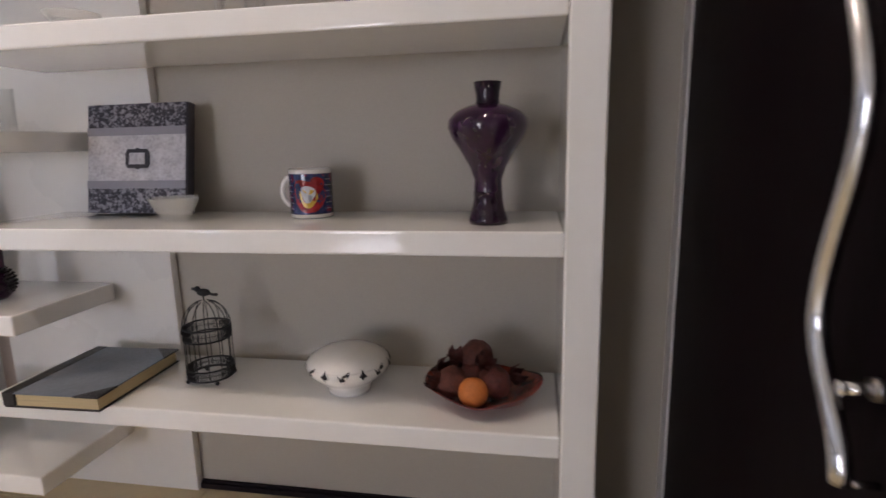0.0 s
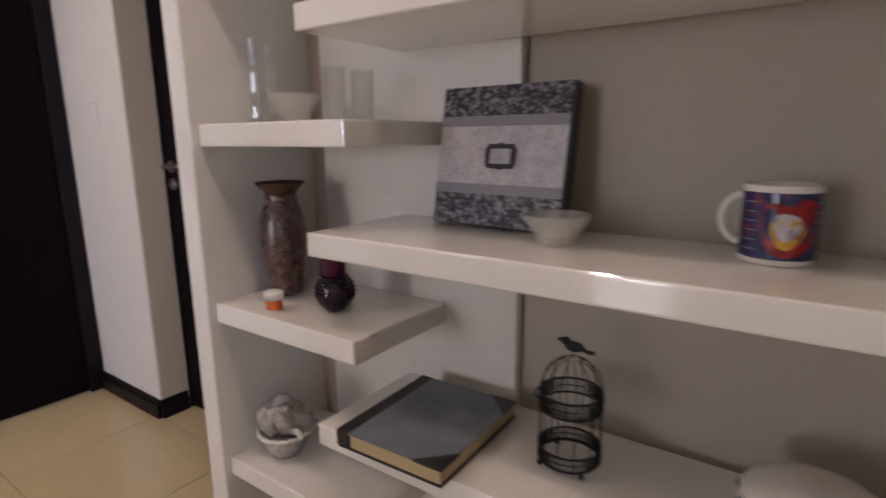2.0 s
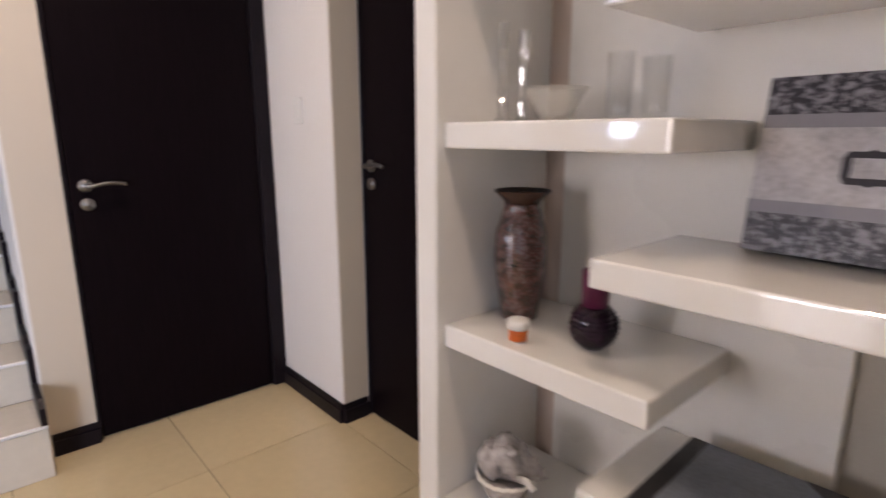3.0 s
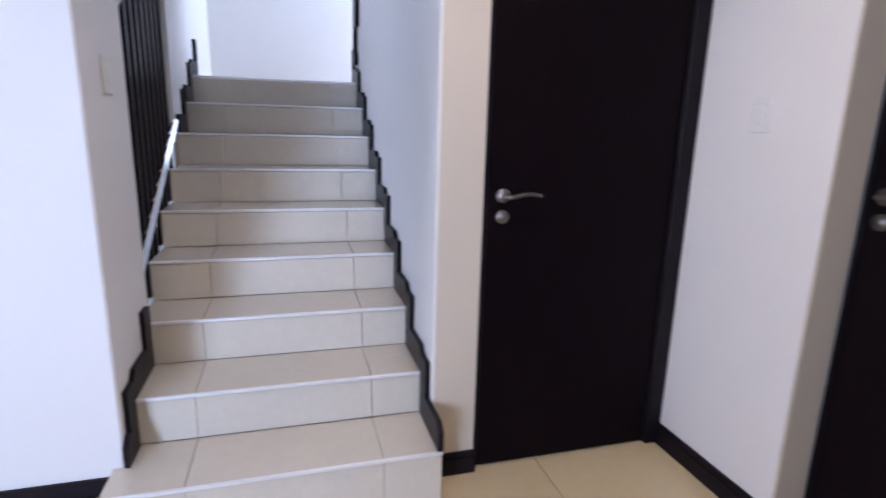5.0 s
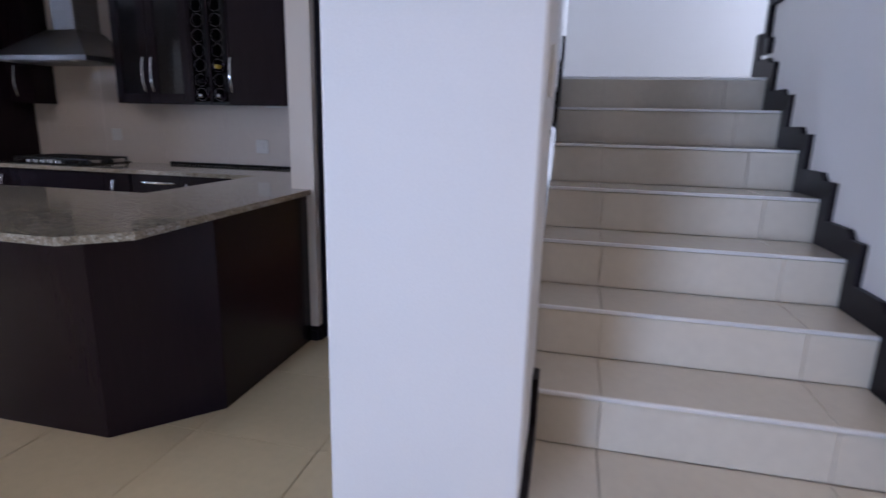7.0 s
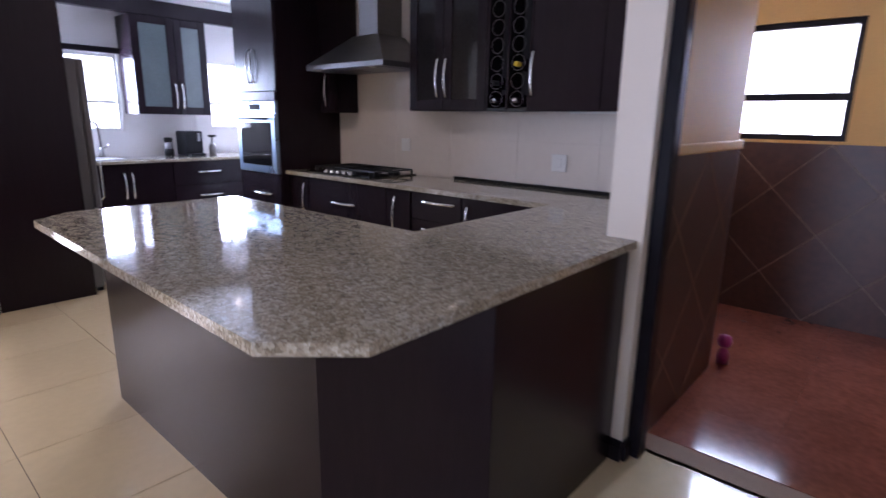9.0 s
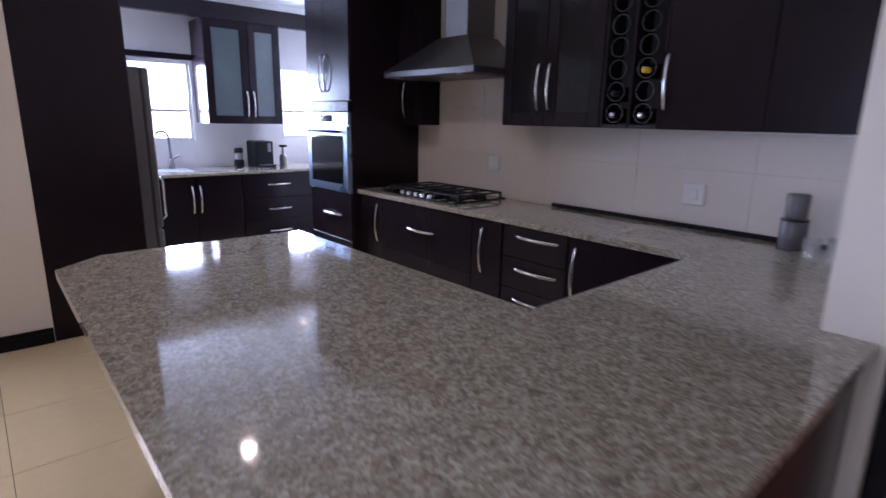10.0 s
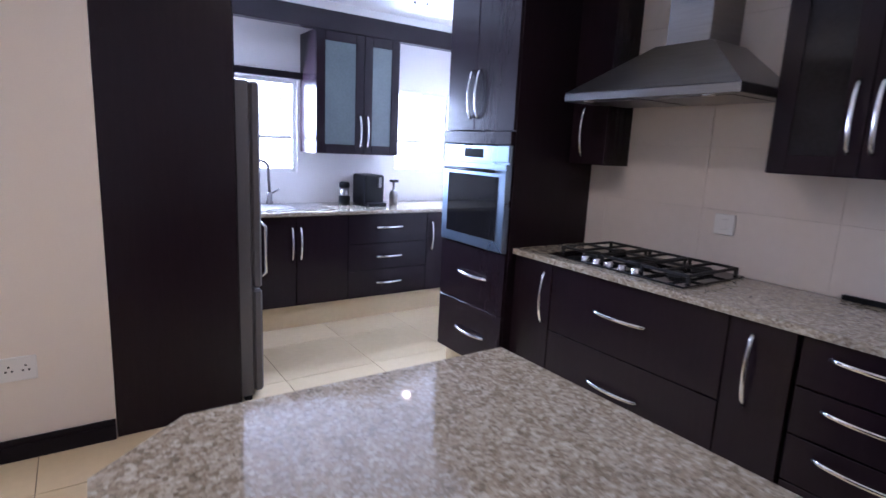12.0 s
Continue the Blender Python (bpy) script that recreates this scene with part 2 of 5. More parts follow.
def prism(bm, pts, z0, z1, bevel=0.0):
    low = [bm.verts.new((x, y, z0)) for x, y in pts]
    f = bm.faces.new(low)
    r = bmesh.ops.extrude_face_region(bm, geom=[f])
    top = [v for v in r["geom"] if isinstance(v, bmesh.types.BMVert)]
    bmesh.ops.translate(bm, verts=top, vec=(0, 0, z1 - z0))
    bmesh.ops.recalc_face_normals(bm, faces=bm.faces[:])
    if bevel:
        es = [e for e in bm.edges if abs(e.verts[0].co.z - e.verts[1].co.z) < 1e-6]
        bmesh.ops.bevel(bm, geom=es, offset=bevel, segments=2, affect="EDGES", profile=0.6)
    return bm


def lathe(bm, prof, cx=0, cy=0, n=32, sx=1.0, sy=1.0):
    """A turned shape from (radius, height) pairs."""
    rings = []
    for r, z in prof:
        if r < 1e-5:
            rings.append([bm.verts.new((cx, cy, z))])
        else:
            rings.append([bm.verts.new((cx + sx * r * math.cos(2 * math.pi * i / n), cy + sy * r * math.sin(2 * math.pi * i / n), z)) for i in range(n)])
    for a, b in zip(rings, rings[1:]):
        for i in range(n):
            j = (i + 1) % n
            if len(a) == 1 and len(b) == 1:
                continue
            if len(a) == 1:
                bm.faces.new((a[0], b[i], b[j]))
            elif len(b) == 1:
                bm.faces.new((a[i], a[j], b[0]))
            else:
                bm.faces.new((a[i], a[j], b[j], b[i]))
    bmesh.ops.recalc_face_normals(bm, faces=bm.faces[:])
    return bm


def tube(bm, pts, r, n=8, closed=False, flat=1.0):
    """A round bar along points."""
    pts = [Vector(p) for p in pts]
    rings, m = [], len(pts)
    ways = [(q - p).normalized() for p, q in zip(pts, pts[1:]) if (q - p).length > 1e-9]
    ref = min((Vector((0, 0, 1)), Vector((0, 1, 0)), Vector((1, 0, 0))), key=lambda ax: max(abs(w.dot(ax)) for w in ways))
    for i, p in enumerate(pts):
        a = pts[(i - 1) % m] if (i or closed) else p
        b = pts[(i + 1) % m] if (i < m - 1 or closed) else p
        d = (b - a).normalized()
        u = d.cross(ref)
        u.normalize()
        w = u.cross(d).normalized()
        rings.append([bm.verts.new(p + r * (math.cos(2 * math.pi * k / n) * u + flat * math.sin(2 * math.pi * k / n) * w)) for k in range(n)])
    for a, b in list(zip(rings, rings[1:])) + ([(rings[-1], rings[0])] if closed else []):
        for k in range(n):
            bm.faces.new((a[k], a[(k + 1) % n], b[(k + 1) % n], b[k]))
    if not closed:
        bm.faces.new(rings[0])
        bm.faces.new(rings[-1])
    bmesh.ops.recalc_face_normals(bm, faces=bm.faces[:])
    return bm


def mesh(name, bm, material, smooth=False):
    me = bpy.data.meshes.new(name)
    bm.to_mesh(me)
    bm.free()
    me.materials.append(material)
    if smooth:
        for p in me.polygons:
            p.use_smooth = True
    return me


def thing(name, at, label, category, group="", kind=""):
    ob = new(name)
    ob.empty_display_size = 0.05
    ob.matrix_basis = pose(*at)
    WORLD[ob] = pose(*at)
    return tagged(ob, label, category, group, kind)


def part(name, bm, material, parent, label="", smooth=False):
    ob = new(name, mesh(name, bm, material, smooth))
    ob.parent = parent
    ob.matrix_parent_inverse = WORLD.get(parent, Matrix()).inverted()
    return tagged(ob, label)


def solo(name, bm, material, label, category, smooth=False, kind="", group=""):
    return tagged(new(name, mesh(name, bm, material, smooth)), label, category, group, kind)


def structure(name, bm, material, label="", category="wall"):
    return solo(name, bm, material, label, category, kind="structure")


def piece(name, data, parent, m):
    ob = new(name, data)
    ob.parent = parent
    ob.matrix_parent_inverse = WORLD.get(parent, Matrix()).inverted()
    ob.matrix_basis = m
    return ob


def wall_holes(bm, axis, c0, c1, a0, a1, z0, z1, holes):
    """A wall slab between c0 and c1 on one axis, from a0 to a1 along the other, with openings (a, b, low, high)."""
    def put(p, q, zl, zh):
        if q - p > 1e-4 and zh - zl > 1e-4:
            if axis == "x":
                box(bm, c0, c1, p, q, zl, zh)
            else:
                box(bm, p, q, c0, c1, zl, zh)
    cur = a0
    for p, q, lo, hi in sorted(holes):
        put(cur, p, z0, z1)
        put(p, q, z0, lo)
        put(p, q, hi, z1)
        cur = q
    put(cur, a1, z0, z1)
    return bm

# ---- structure ----
H = 2.55
structure("ground", boxm(-40, 40, -40, 40, -0.5, -0.12), GARDEN, "pale paved ground outside the house", "ground")
structure("floor", boxm(-7.3, 1.2, -7.1, 2.6, -0.1, -0.006), GROUT, "brown grout bed under the cream floor tiles", "floor")
floor = bpy.data.objects["floor"]

# ceiling, open over the stairs
bm = bmesh.new()
box(bm, -3.3, 1.2, -7.1, 2.6, H, H + 0.12)
box(bm, -7.3, -3.3, -7.1, 0.1, H, H + 0.12)
structure("ceiling", bm, CEIL, "plain white painted ceiling", "ceiling")

# shelf wall and hall walls
structure("wall_shelf", boxm(-1.5, 1.2, 2.32, 2.45, 0, H), GREIGE, "greige painted wall behind the display shelves", "wall")
structure("wall_switch", boxm(-3.08, -2.385, 2.16, 2.45, 0, H), PAINT, "white painted wall beside the dark doors", "wall")
# thin cream sheet over the side face of the white wall
structure("wall_reveal", boxm(-2.385, -2.381, 2.165, 2.29, 0, H), CREAM, "cream facing of the door reveal", "wall")
structure("wall_over_door", boxm(-2.385, -1.5, 2.30, 2.45, 2.05, H), PAINT, "white painted wall over the door", "wall")
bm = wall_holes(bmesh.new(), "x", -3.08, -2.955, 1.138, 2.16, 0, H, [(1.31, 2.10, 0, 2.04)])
structure("wall_door_side", bm, CREAM, "cream wall round the dark door", "wall")
structure("wall_stair_right", boxm(-5.15, -2.955, 1.128, 1.138, 0, 4.6), PAINT, "white painted wall along the stairs", "wall")
structure("wall_stair_core", boxm(-5.15, -3.08, 1.138, 1.25, 0, 4.6), PAINT, "white painted stair wall core", "wall")
structure("wall_landing_end", boxm(-6.25, -6.1, -0.05, 3.1, 0, 4.6), PAINT, "white painted end wall of the stair landing", "wall")
structure("wall_landing_left", boxm(-6.1, -4.42, -0.05, 0.062, 1.2, 4.6), PAINT, "white painted wall beside the upper stairs", "wall")
structure("wall_under_stairs", boxm(-4.8, -3.4, -0.02, 0.062, 0, 0.42), PAINT, "white painted side of the stairs", "wall")
# the opening is out of view, added for the landing lamp
bm = wall_holes(bmesh.new(), "y", 3.0, 3.1, -6.1, -5.15, 1.4, 4.6, [(-6.0, -5.2, 2.6, 4.0)])
structure("wall_upper_flight", bm, PAINT, "white painted wall at the turn of the stairs", "wall")
structure("wall_upper_side", boxm(-5.15, -5.05, 1.25, 3.1, 1.4, 4.6), PAINT, "white painted wall of the upper flight", "wall")
structure("ceiling_stairwell", boxm(-6.25, -2.9, -0.05, 3.1, 4.6, 4.7), CEIL, "white ceiling high over the stairs", "ceiling")
structure("wall_upper_left", boxm(-4.42, -3.3, -0.05, 0.05, H + 0.12, 4.6), PAINT, "white painted upper wall of the stairwell", "wall")
structure("wall_upper_front", boxm(-3.3, -3.2, 0.05, 1.12, H + 0.12, 4.6), PAINT, "white painted upper wall of the stairwell", "wall")
structure("floor_landing", boxm(-6.1, -5.15, 0.062, 3.0, 1.38, 1.58), STEP_TILE, "cream tiled stair landing", "floor")

# square column at the foot of the stairs
structure("column", boxm(-3.4, -2.94, -0.37, 0.10, 0, H, bevel=0.006), PAINT, "white painted square column at the foot of the stairs", "column")

# washroom
wall_wc = wall_holes(bmesh.new(), "x", -4.9, -4.8, -1.30, -0.02, 0, H, [(-1.285, -0.42, 0, 2.05)])
structure("wall_washroom_door", wall_wc, PAINT, "white painted wall with the washroom doorway", "wall")
structure("wall_kitchen_north", prism(bmesh.new(), [(-5.86, -1.425), (-4.715, -1.425), (-4.715, -1.28), (-4.903, -1.28), (-4.903, -1.303), (-5.86, -1.303)], 0, H), WARM_PAINT, "white painted wall end beside the kitchen counter", "wall")
structure("wall_kitchen_west", boxm(-6.0, -5.86, -5.2, -1.33, 0, H), PAINT, "white painted kitchen wall", "wall")
structure("wall_washroom_dado", prism(bmesh.new(), [(-4.9, -1.30), (-4.9, -1.275), (-5.9, -1.275)] + [(-5.9 - 0.1 * math.sin(a * math.pi / 12), -1.375 + 0.1 * math.cos(a * math.pi / 12)) for a in range(1, 7)]
          + [(-6.0, -2.0), (-5.996, -2.0), (-5.996, -1.30)], 0, 1.26), BROWN_TILE, "dark brown tiled washroom wall with a rounded corner", "wall")
structure("wall_washroom_upper", prism(bmesh.new(), [(-4.9, -1.30), (-4.9, -1.285), (-5.9, -1.285)] + [(-5.9 - 0.095 * math.sin(a * math.pi / 12), -1.38 + 0.095 * math.cos(a * math.pi / 12)) for a in range(1, 7)]
          + [(-5.995, -2.0), (-5.991, -2.0), (-5.991, -1.30)], 1.26, H), OCHRE, "ochre painted washroom wall above the tiles", "wall")
structure("trim_dado", prism(bmesh.new(), [(-4.9, -1.30), (-4.9, -1.26), (-5.9, -1.26)] + [(-5.9 - 0.115 * math.sin(a * math.pi / 12), -1.375 + 0.115 * math.cos(a * math.pi / 12)) for a in range(1, 7)]
          + [(-6.015, -2.0), (-5.993, -2.0), (-5.993, -1.30)], 1.245, 1.29, 0.008), OCHRE, "ochre dado moulding over the brown tiles", "trim")
bm = wall_holes(bmesh.new(), "x", -7.3, -7.2, -2.1, 0.0, 0, H, [(-1.7, -0.95, 1.27, 2.05)])
structure("wall_washroom_west", bm, OCHRE, "washroom wall with a window", "wall")
structure("wall_washroom_tiles_west", boxm(-7.2, -7.185, -2.0, -0.05, 0, 1.25), BROWN_TILE, "dark brown tiled lower wall under the washroom window", "wall")
structure("wall_washroom_tiles_south", boxm(-7.185, -6.0, -2.0, -1.985, 0, 1.25), BROWN_TILE, "dark brown tiled lower washroom wall", "wall")
structure("wall_washroom_south", boxm(-7.3, -6.0, -2.1, -2.0, 0, H), OCHRE, "ochre washroom wall", "wall")
structure("wall_washroom_north", boxm(-7.3, -4.9, -0.05, 0.0, 0, H), OCHRE, "ochre washroom wall under the stairs", "wall")
structure("floor_washroom", boxm(-7.2, -4.85, -2.0, -0.05, -0.004, 0.0), LIGHT_GROUT, "tan grout bed of the washroom floor", "floor")

# scullery and living side
bm = wall_holes(bmesh.new(), "y", -7.06, -6.95, -6.6, -3.2, 0, H, [(-4.86, -4.02, 1.20, 1.97), (-6.42, -5.80, 1.22, 1.99)])
structure("wall_scullery", bm, PAINT, "white wall with two windows over the sink", "wall")
structure("wall_scullery_west", boxm(-6.6, -6.5, -6.95, -5.2, 0, H), PAINT, "white scullery side wall", "wall")
structure("wall_scullery_return", boxm(-6.5, -5.86, -5.3, -5.2, 0, H), PAINT, "white scullery return wall", "wall")
structure("wall_scullery_east", boxm(-3.3, -3.2, -6.95, -5.32, 0, H), PAINT, "white scullery side wall", "wall")
bm = wall_holes(bmesh.new(), "y", -5.32, -5.20, -3.35, 1.2, 0, H, [(-2.85, -1.55, 0.2, 2.35)])
structure("wall_south", bm, WARM_PAINT, "white painted living room wall", "wall")
bm = wall_holes(bmesh.new(), "x", 1.0, 1.12, -5.20, 2.32, 0, H, [(-2.25, -1.15, 0.2, 2.3), (1.15, 2.26, 0, 2.12)])
structure("wall_east", bm, PAINT, "white painted entrance wall", "wall")


def skirting(pts, h=0.09, t=0.018, name="baseboard"):
    """A moulded skirting along wall points; the wall lies to the left of the way."""
    bm = bmesh.new()
    for (xa, ya), (xb, yb) in zip(pts, pts[1:]):
        d = Vector((xb - xa, yb - ya, 0)).normalized()
        n = Vector((d.y, -d.x, 0))
        for tt, z0, z1 in ((t, 0, h * 0.72), (t * 0.55, h * 0.72, h)):
            a, b = Vector((xa, ya, 0)), Vector((xb, yb, 0))
            vs = [bm.verts.new(p + Vector((0, 0, z))) for z in (z0, z1) for p in (a, b, b + n * tt, a + n * tt)]
            for q in ((0, 1, 2, 3), (4, 5, 6, 7), (0, 1, 5, 4), (1, 2, 6, 5), (2, 3, 7, 6), (3, 0, 4, 7)):
                bm.faces.new([vs[i] for i in q])
    bmesh.ops.recalc_face_normals(bm, faces=bm.faces[:])
    return structure(name, bm, SKIRT, "dark stained wooden skirting board", "skirting")


skirting([(-2.95, 2.158), (-2.383, 2.158), (-2.383, 2.285)])
skirting([(-2.953, 1.14), (-2.953, 1.305)])
skirting([(-2.938, -0.372), (-2.938, 0.102)], h=0.19)
skirting([(-3.4, -0.372), (-2.938, -0.372)], h=0.19)
skirting([(-4.713, -1.427), (-4.713, -1.278), (-4.76, -1.278)])
skirting([(-3.345, -5.198), (1.0, -5.198)][::-1], h=0.1)
skirting([(0.66, 2.318), (-0.62, 2.318)][::-1], h=0.03)


# doors
def lever(parent, at, side, along, reach=0.05, arc=0.012):
    """A lever handle on a round rose with a keyhole rose below it; side: the way out of the door, along: the way the lever points."""
    p, s, a = Vector(at), Vector(side), Vector(along)
    ax = "x" if abs(s.x) > 0.5 else "y"
    rot = Matrix.Rotation(math.pi / 2, 4, "Y") if ax == "x" else Matrix.Rotation(math.pi / 2, 4, "X")
    for nm, dz, r in (("rose", 0, 0.026), ("keyhole_rose", -0.075, 0.025)):
        bm = bmesh.new()
        bmesh.ops.create_cone(bm, cap_ends=True, segments=24, radius1=r, radius2=r, depth=0.010, matrix=Matrix.Translation(p + s * 0.005 + Vector((0, 0, dz))) @ rot)
        if nm == "keyhole_rose":
            bmesh.ops.create_cone(bm, cap_ends=True, segments=12, radius1=0.009, radius2=0.009, depth=0.006, matrix=Matrix.Translation(p + s * 0.012 + Vector((0, 0, dz))) @ rot)
        part(nm, bm, STEEL, parent, "brushed steel " + nm.replace("_", " "), True)
    pts = [p + s * 0.008, p + s * (reach - 0.008), p + s * reach + a * 0.012]
    pts += [p + s * (reach - 0.006 * k / 5) + a * (0.02 + 0.115 * k / 5) + Vector((0, 0, arc * math.sin(k / 5 * 2.6) - 0.004 * k / 5)) for k in range(6)]
    part("door_handle", tube(bmesh.new(), pts, 0.0085, 10), STEEL, parent, "curved steel lever handle", True)


def door(name, leaf, frames, label):
    d = thing(name, (leaf[0], leaf[2], 0), label, "door", kind="structure")
    part("leaf", boxm(*leaf, bevel=0.003), WENGE, d)
    for f in frames:
        part("door_frame", boxm(*f, bevel=0.003), SKIRT, d, "dark stained door frame")
    return d


dA = door("door_1", (-2.998, -2.962, 1.318, 2.085, 0.008, 2.02), [(-3.06, -2.945, 2.088, 2.157, 0, 2.06), (-3.06, -2.952, 1.300, 1.315, 0, 2.06), (-3.06, -2.945, 1.315, 2.088, 2.025, 2.06)],
          "closed dark wenge flush door with a steel lever")
lever(dA, (-2.962, 1.375, 1.085), (1, 0, 0), (0, 1, 0))
dB = door("door_2", (-2.365, -1.53, 2.30, 2.34, 0.008, 2.02), [(-2.380, -2.367, 2.292, 2.36, 0, 2.05), (-2.367, -1.53, 2.292, 2.36, 2.022, 2.05)],
          "closed dark wenge flush door beside the shelves")
lever(dB, (-2.315, 2.30, 1.155), (0, -1, 0), (1, 0, 0))
dF = door("door_3", (1.004, 1.05, 1.17, 2.25, 0.008, 2.10), [(0.994, 1.06, 1.152, 1.169, 0, 2.115)], "closed dark wooden front door with a wavy steel pull")
for nm, z, r0, x0, x1, lab in (("lock_rose", 0.957, 0.015, 0.996, 1.0035, "dull steel lock rose"), ("turn_knob", 0.957, 0.0085, 0.966, 0.996, "polished steel turn knob"), ("turn_knob_cap", 0.957, 0.0095, 0.960, 0.966, "polished steel knob end")):
    bm = bmesh.new()
    bmesh.ops.create_cone(bm, cap_ends=True, segments=24, radius1=r0, radius2=r0, depth=x1 - x0, matrix=Matrix.Translation(((x0 + x1) / 2, 1.335, z)) @ Matrix.Rotation(math.pi / 2, 4, "Y"))
    part(nm, bm, STEEL if nm == "lock_rose" else CHROME, dF, lab, True)
BENDS = [(0.848, 1.312), (1.03, 1.402), (1.28, 1.352), (1.46, 1.405), (1.62, 1.34)]
pull = []
for (za, ya), (zb, yb) in zip(BENDS, BENDS[1:]):
    for k in range(12):
        t = k / 12
        pull.append(Vector((0.962, ya + (yb - ya) * (0.5 - 0.5 * math.cos(math.pi * t)), za + (zb - za) * t)))
part("pull_handle", tube(bmesh.new(), pull, 0.013, 12), CHROME, dF, "long wavy polished steel pull handle", True)
for p in (pull[40], pull[0]):
    part("pull_fixing", tube(bmesh.new(), [p, (1.005, p.y, p.z)], 0.005, 10), CHROME, dF, "steel fixing of the pull handle", True)

dW = thing("door_4", (-4.8, -1.3, 0), "dark door frame of the washroom doorway", "door frame", kind="structure")
part("door_frame", boxm(-4.835, -4.765, -1.278, -1.224, 0, 2.1, bevel=0.006), SKIRT, dW)
part("door_frame", boxm(-4.905, -4.765, -0.425, -0.345, 0, 2.1, bevel=0.006), SKIRT, dW)
part("door_frame", boxm(-4.905, -4.765, -1.223, -0.426, 2.03, 2.1, bevel=0.006), SKIRT, dW)


# windows
def window_y(name, x0, x1, z0, z1, y, label, bars=True):
    """A dark framed window in a wall across y, with burglar bars outside."""
    w = thing(name, ((x0 + x1) / 2, y, z0), label, "window", kind="structure")
    t = 0.035
    for a in ((x0, x0 + t, z0, z1), (x1 - t, x1, z0, z1), (x0 + t, x1 - t, z0, z0 + t), (x0 + t, x1 - t, z1 - t, z1), (x0 + t, x1 - t, (z0 * 0.62 + z1 * 0.38) - 0.012, (z0 * 0.62 + z1 * 0.38) + 0.012)):
        part("window_frame", boxm(a[0], a[1], y - 0.03, y + 0.02, a[2], a[3], bevel=0.003), WHITE_PLASTIC if bars else SKIRT, w)
    g = part("pane", boxm(x0 + t, x1 - t, y - 0.008, y - 0.002, z0 + t, z1 - t), GLASS, w)
    g.visible_shadow = False
    if bars:
        n = 5
        for k in range(1, n):
            z = z0 + (z1 - z0) * k / n
            part("burglar_bar", tube(bmesh.new(), [(x0, y - 0.06, z), (x1, y - 0.06, z)], 0.005, 6), BLACK, w, "thin dark burglar bar")
        m = max(3, round((x1 - x0) / 0.11))
        for k in range(1, m):
            x = x0 + (x1 - x0) * k / m
            part("burglar_bar", tube(bmesh.new(), [(x, y - 0.066, z0), (x, y - 0.066, z1)], 0.005, 6), BLACK, w, "thin dark burglar bar")
    return w


window_y("window_1", -4.86, -4.02, 1.20, 1.97, -6.99, "sunlit white-framed window over the sink with dark burglar bars")
window_y("window_2", -6.42, -5.80, 1.22, 1.99, -6.99, "sunlit white-framed scullery window with burglar bars")
window_y("window_4", -2.85, -1.55, 0.2, 2.35, -5.27, "tall glazed living room window", False)


def window_x(name, y0, y1, z0, z1, x, label, split):
    w = thing(name, (x, (y0 + y1) / 2, z0), label, "window", kind="structure")
    t = 0.04
    for a in ((y0, y0 + t, z0, z1), (y1 - t, y1, z0, z1), (y0 + t, y1 - t, z0, z0 + t), (y0 + t, y1 - t, z1 - t, z1), (y0 + t, y1 - t, split - 0.025, split + 0.025)):
        part("window_frame", boxm(x - 0.03, x + 0.03, a[0], a[1], a[2], a[3], bevel=0.003), SKIRT, w)
    g = part("pane", boxm(x - 0.004, x + 0.004, y0 + t, y1 - t, z0 + t, z1 - t), GLASS, w)
    g.visible_shadow = False
    return w


window_x("window_3", -1.7, -0.95, 1.27, 2.05, -7.25, "dark-framed washroom window with bright daylight behind", 1.56)
window_x("window_5", -2.25, -1.15, 0.2, 2.3, 1.05, "large glazed living room window", 1.9)

# ---- stairs ----
NX, NZ, GO, RISE = -2.78, 0.216, 0.280, 0.1727
stairs = thing("stairs", (-3.0, 0.6, 0), "cream tiled stairs with metal nosings", "stairs", kind="structure")
core = bmesh.new()
for k in range(9):
    x, z = NX - GO * k, NZ + RISE * k
    box(core, -5.15, x - 0.016, 0.062, 1.127, z - (NZ if k == 0 else RISE), z - 0.012)
part("stair_core", core, STEP_GROUT, stairs, "mortar core with dark joints")
Y0, Y1 = (0.064, 1.126)
JOINTS = [Y0, 0.30, 0.92, Y1]
TREADS, RISERS = {}, {}
for k in range(9):
    x, z = NX - GO * k, NZ + RISE * k
    for a, b in zip(JOINTS, JOINTS[1:]):
        w = b - a - 0.002
        key = round(w, 4)
        if key not in TREADS:
            TREADS[key] = mesh("tread_tile", boxm(-GO + 0.002, 0.0, -w / 2, w / 2, -0.012, 0, bevel=0.0015), STEP_TILE)
        if (key, k == 0) not in RISERS:
            RISERS[(key, k == 0)] = mesh("riser_tile", boxm(-0.010, 0.0, -w / 2, w / 2, -(NZ if k == 0 else RISE) + 0.001, -0.014, bevel=0.0015), STEP_TILE)
        if k < 8:
            piece("tread_tile", TREADS[key], stairs, pose(x - 0.006, (a + b) / 2, z))
        piece("riser_tile", RISERS[(key, k == 0)], stairs, pose(x - 0.006, (a + b) / 2, z))
    part("nosing", boxm(x - 0.008, x + 0.003, Y0, Y1, z - 0.011, z + 0.0015, bevel=0.002), NOSING, stairs, "thin aluminium stair nosing")


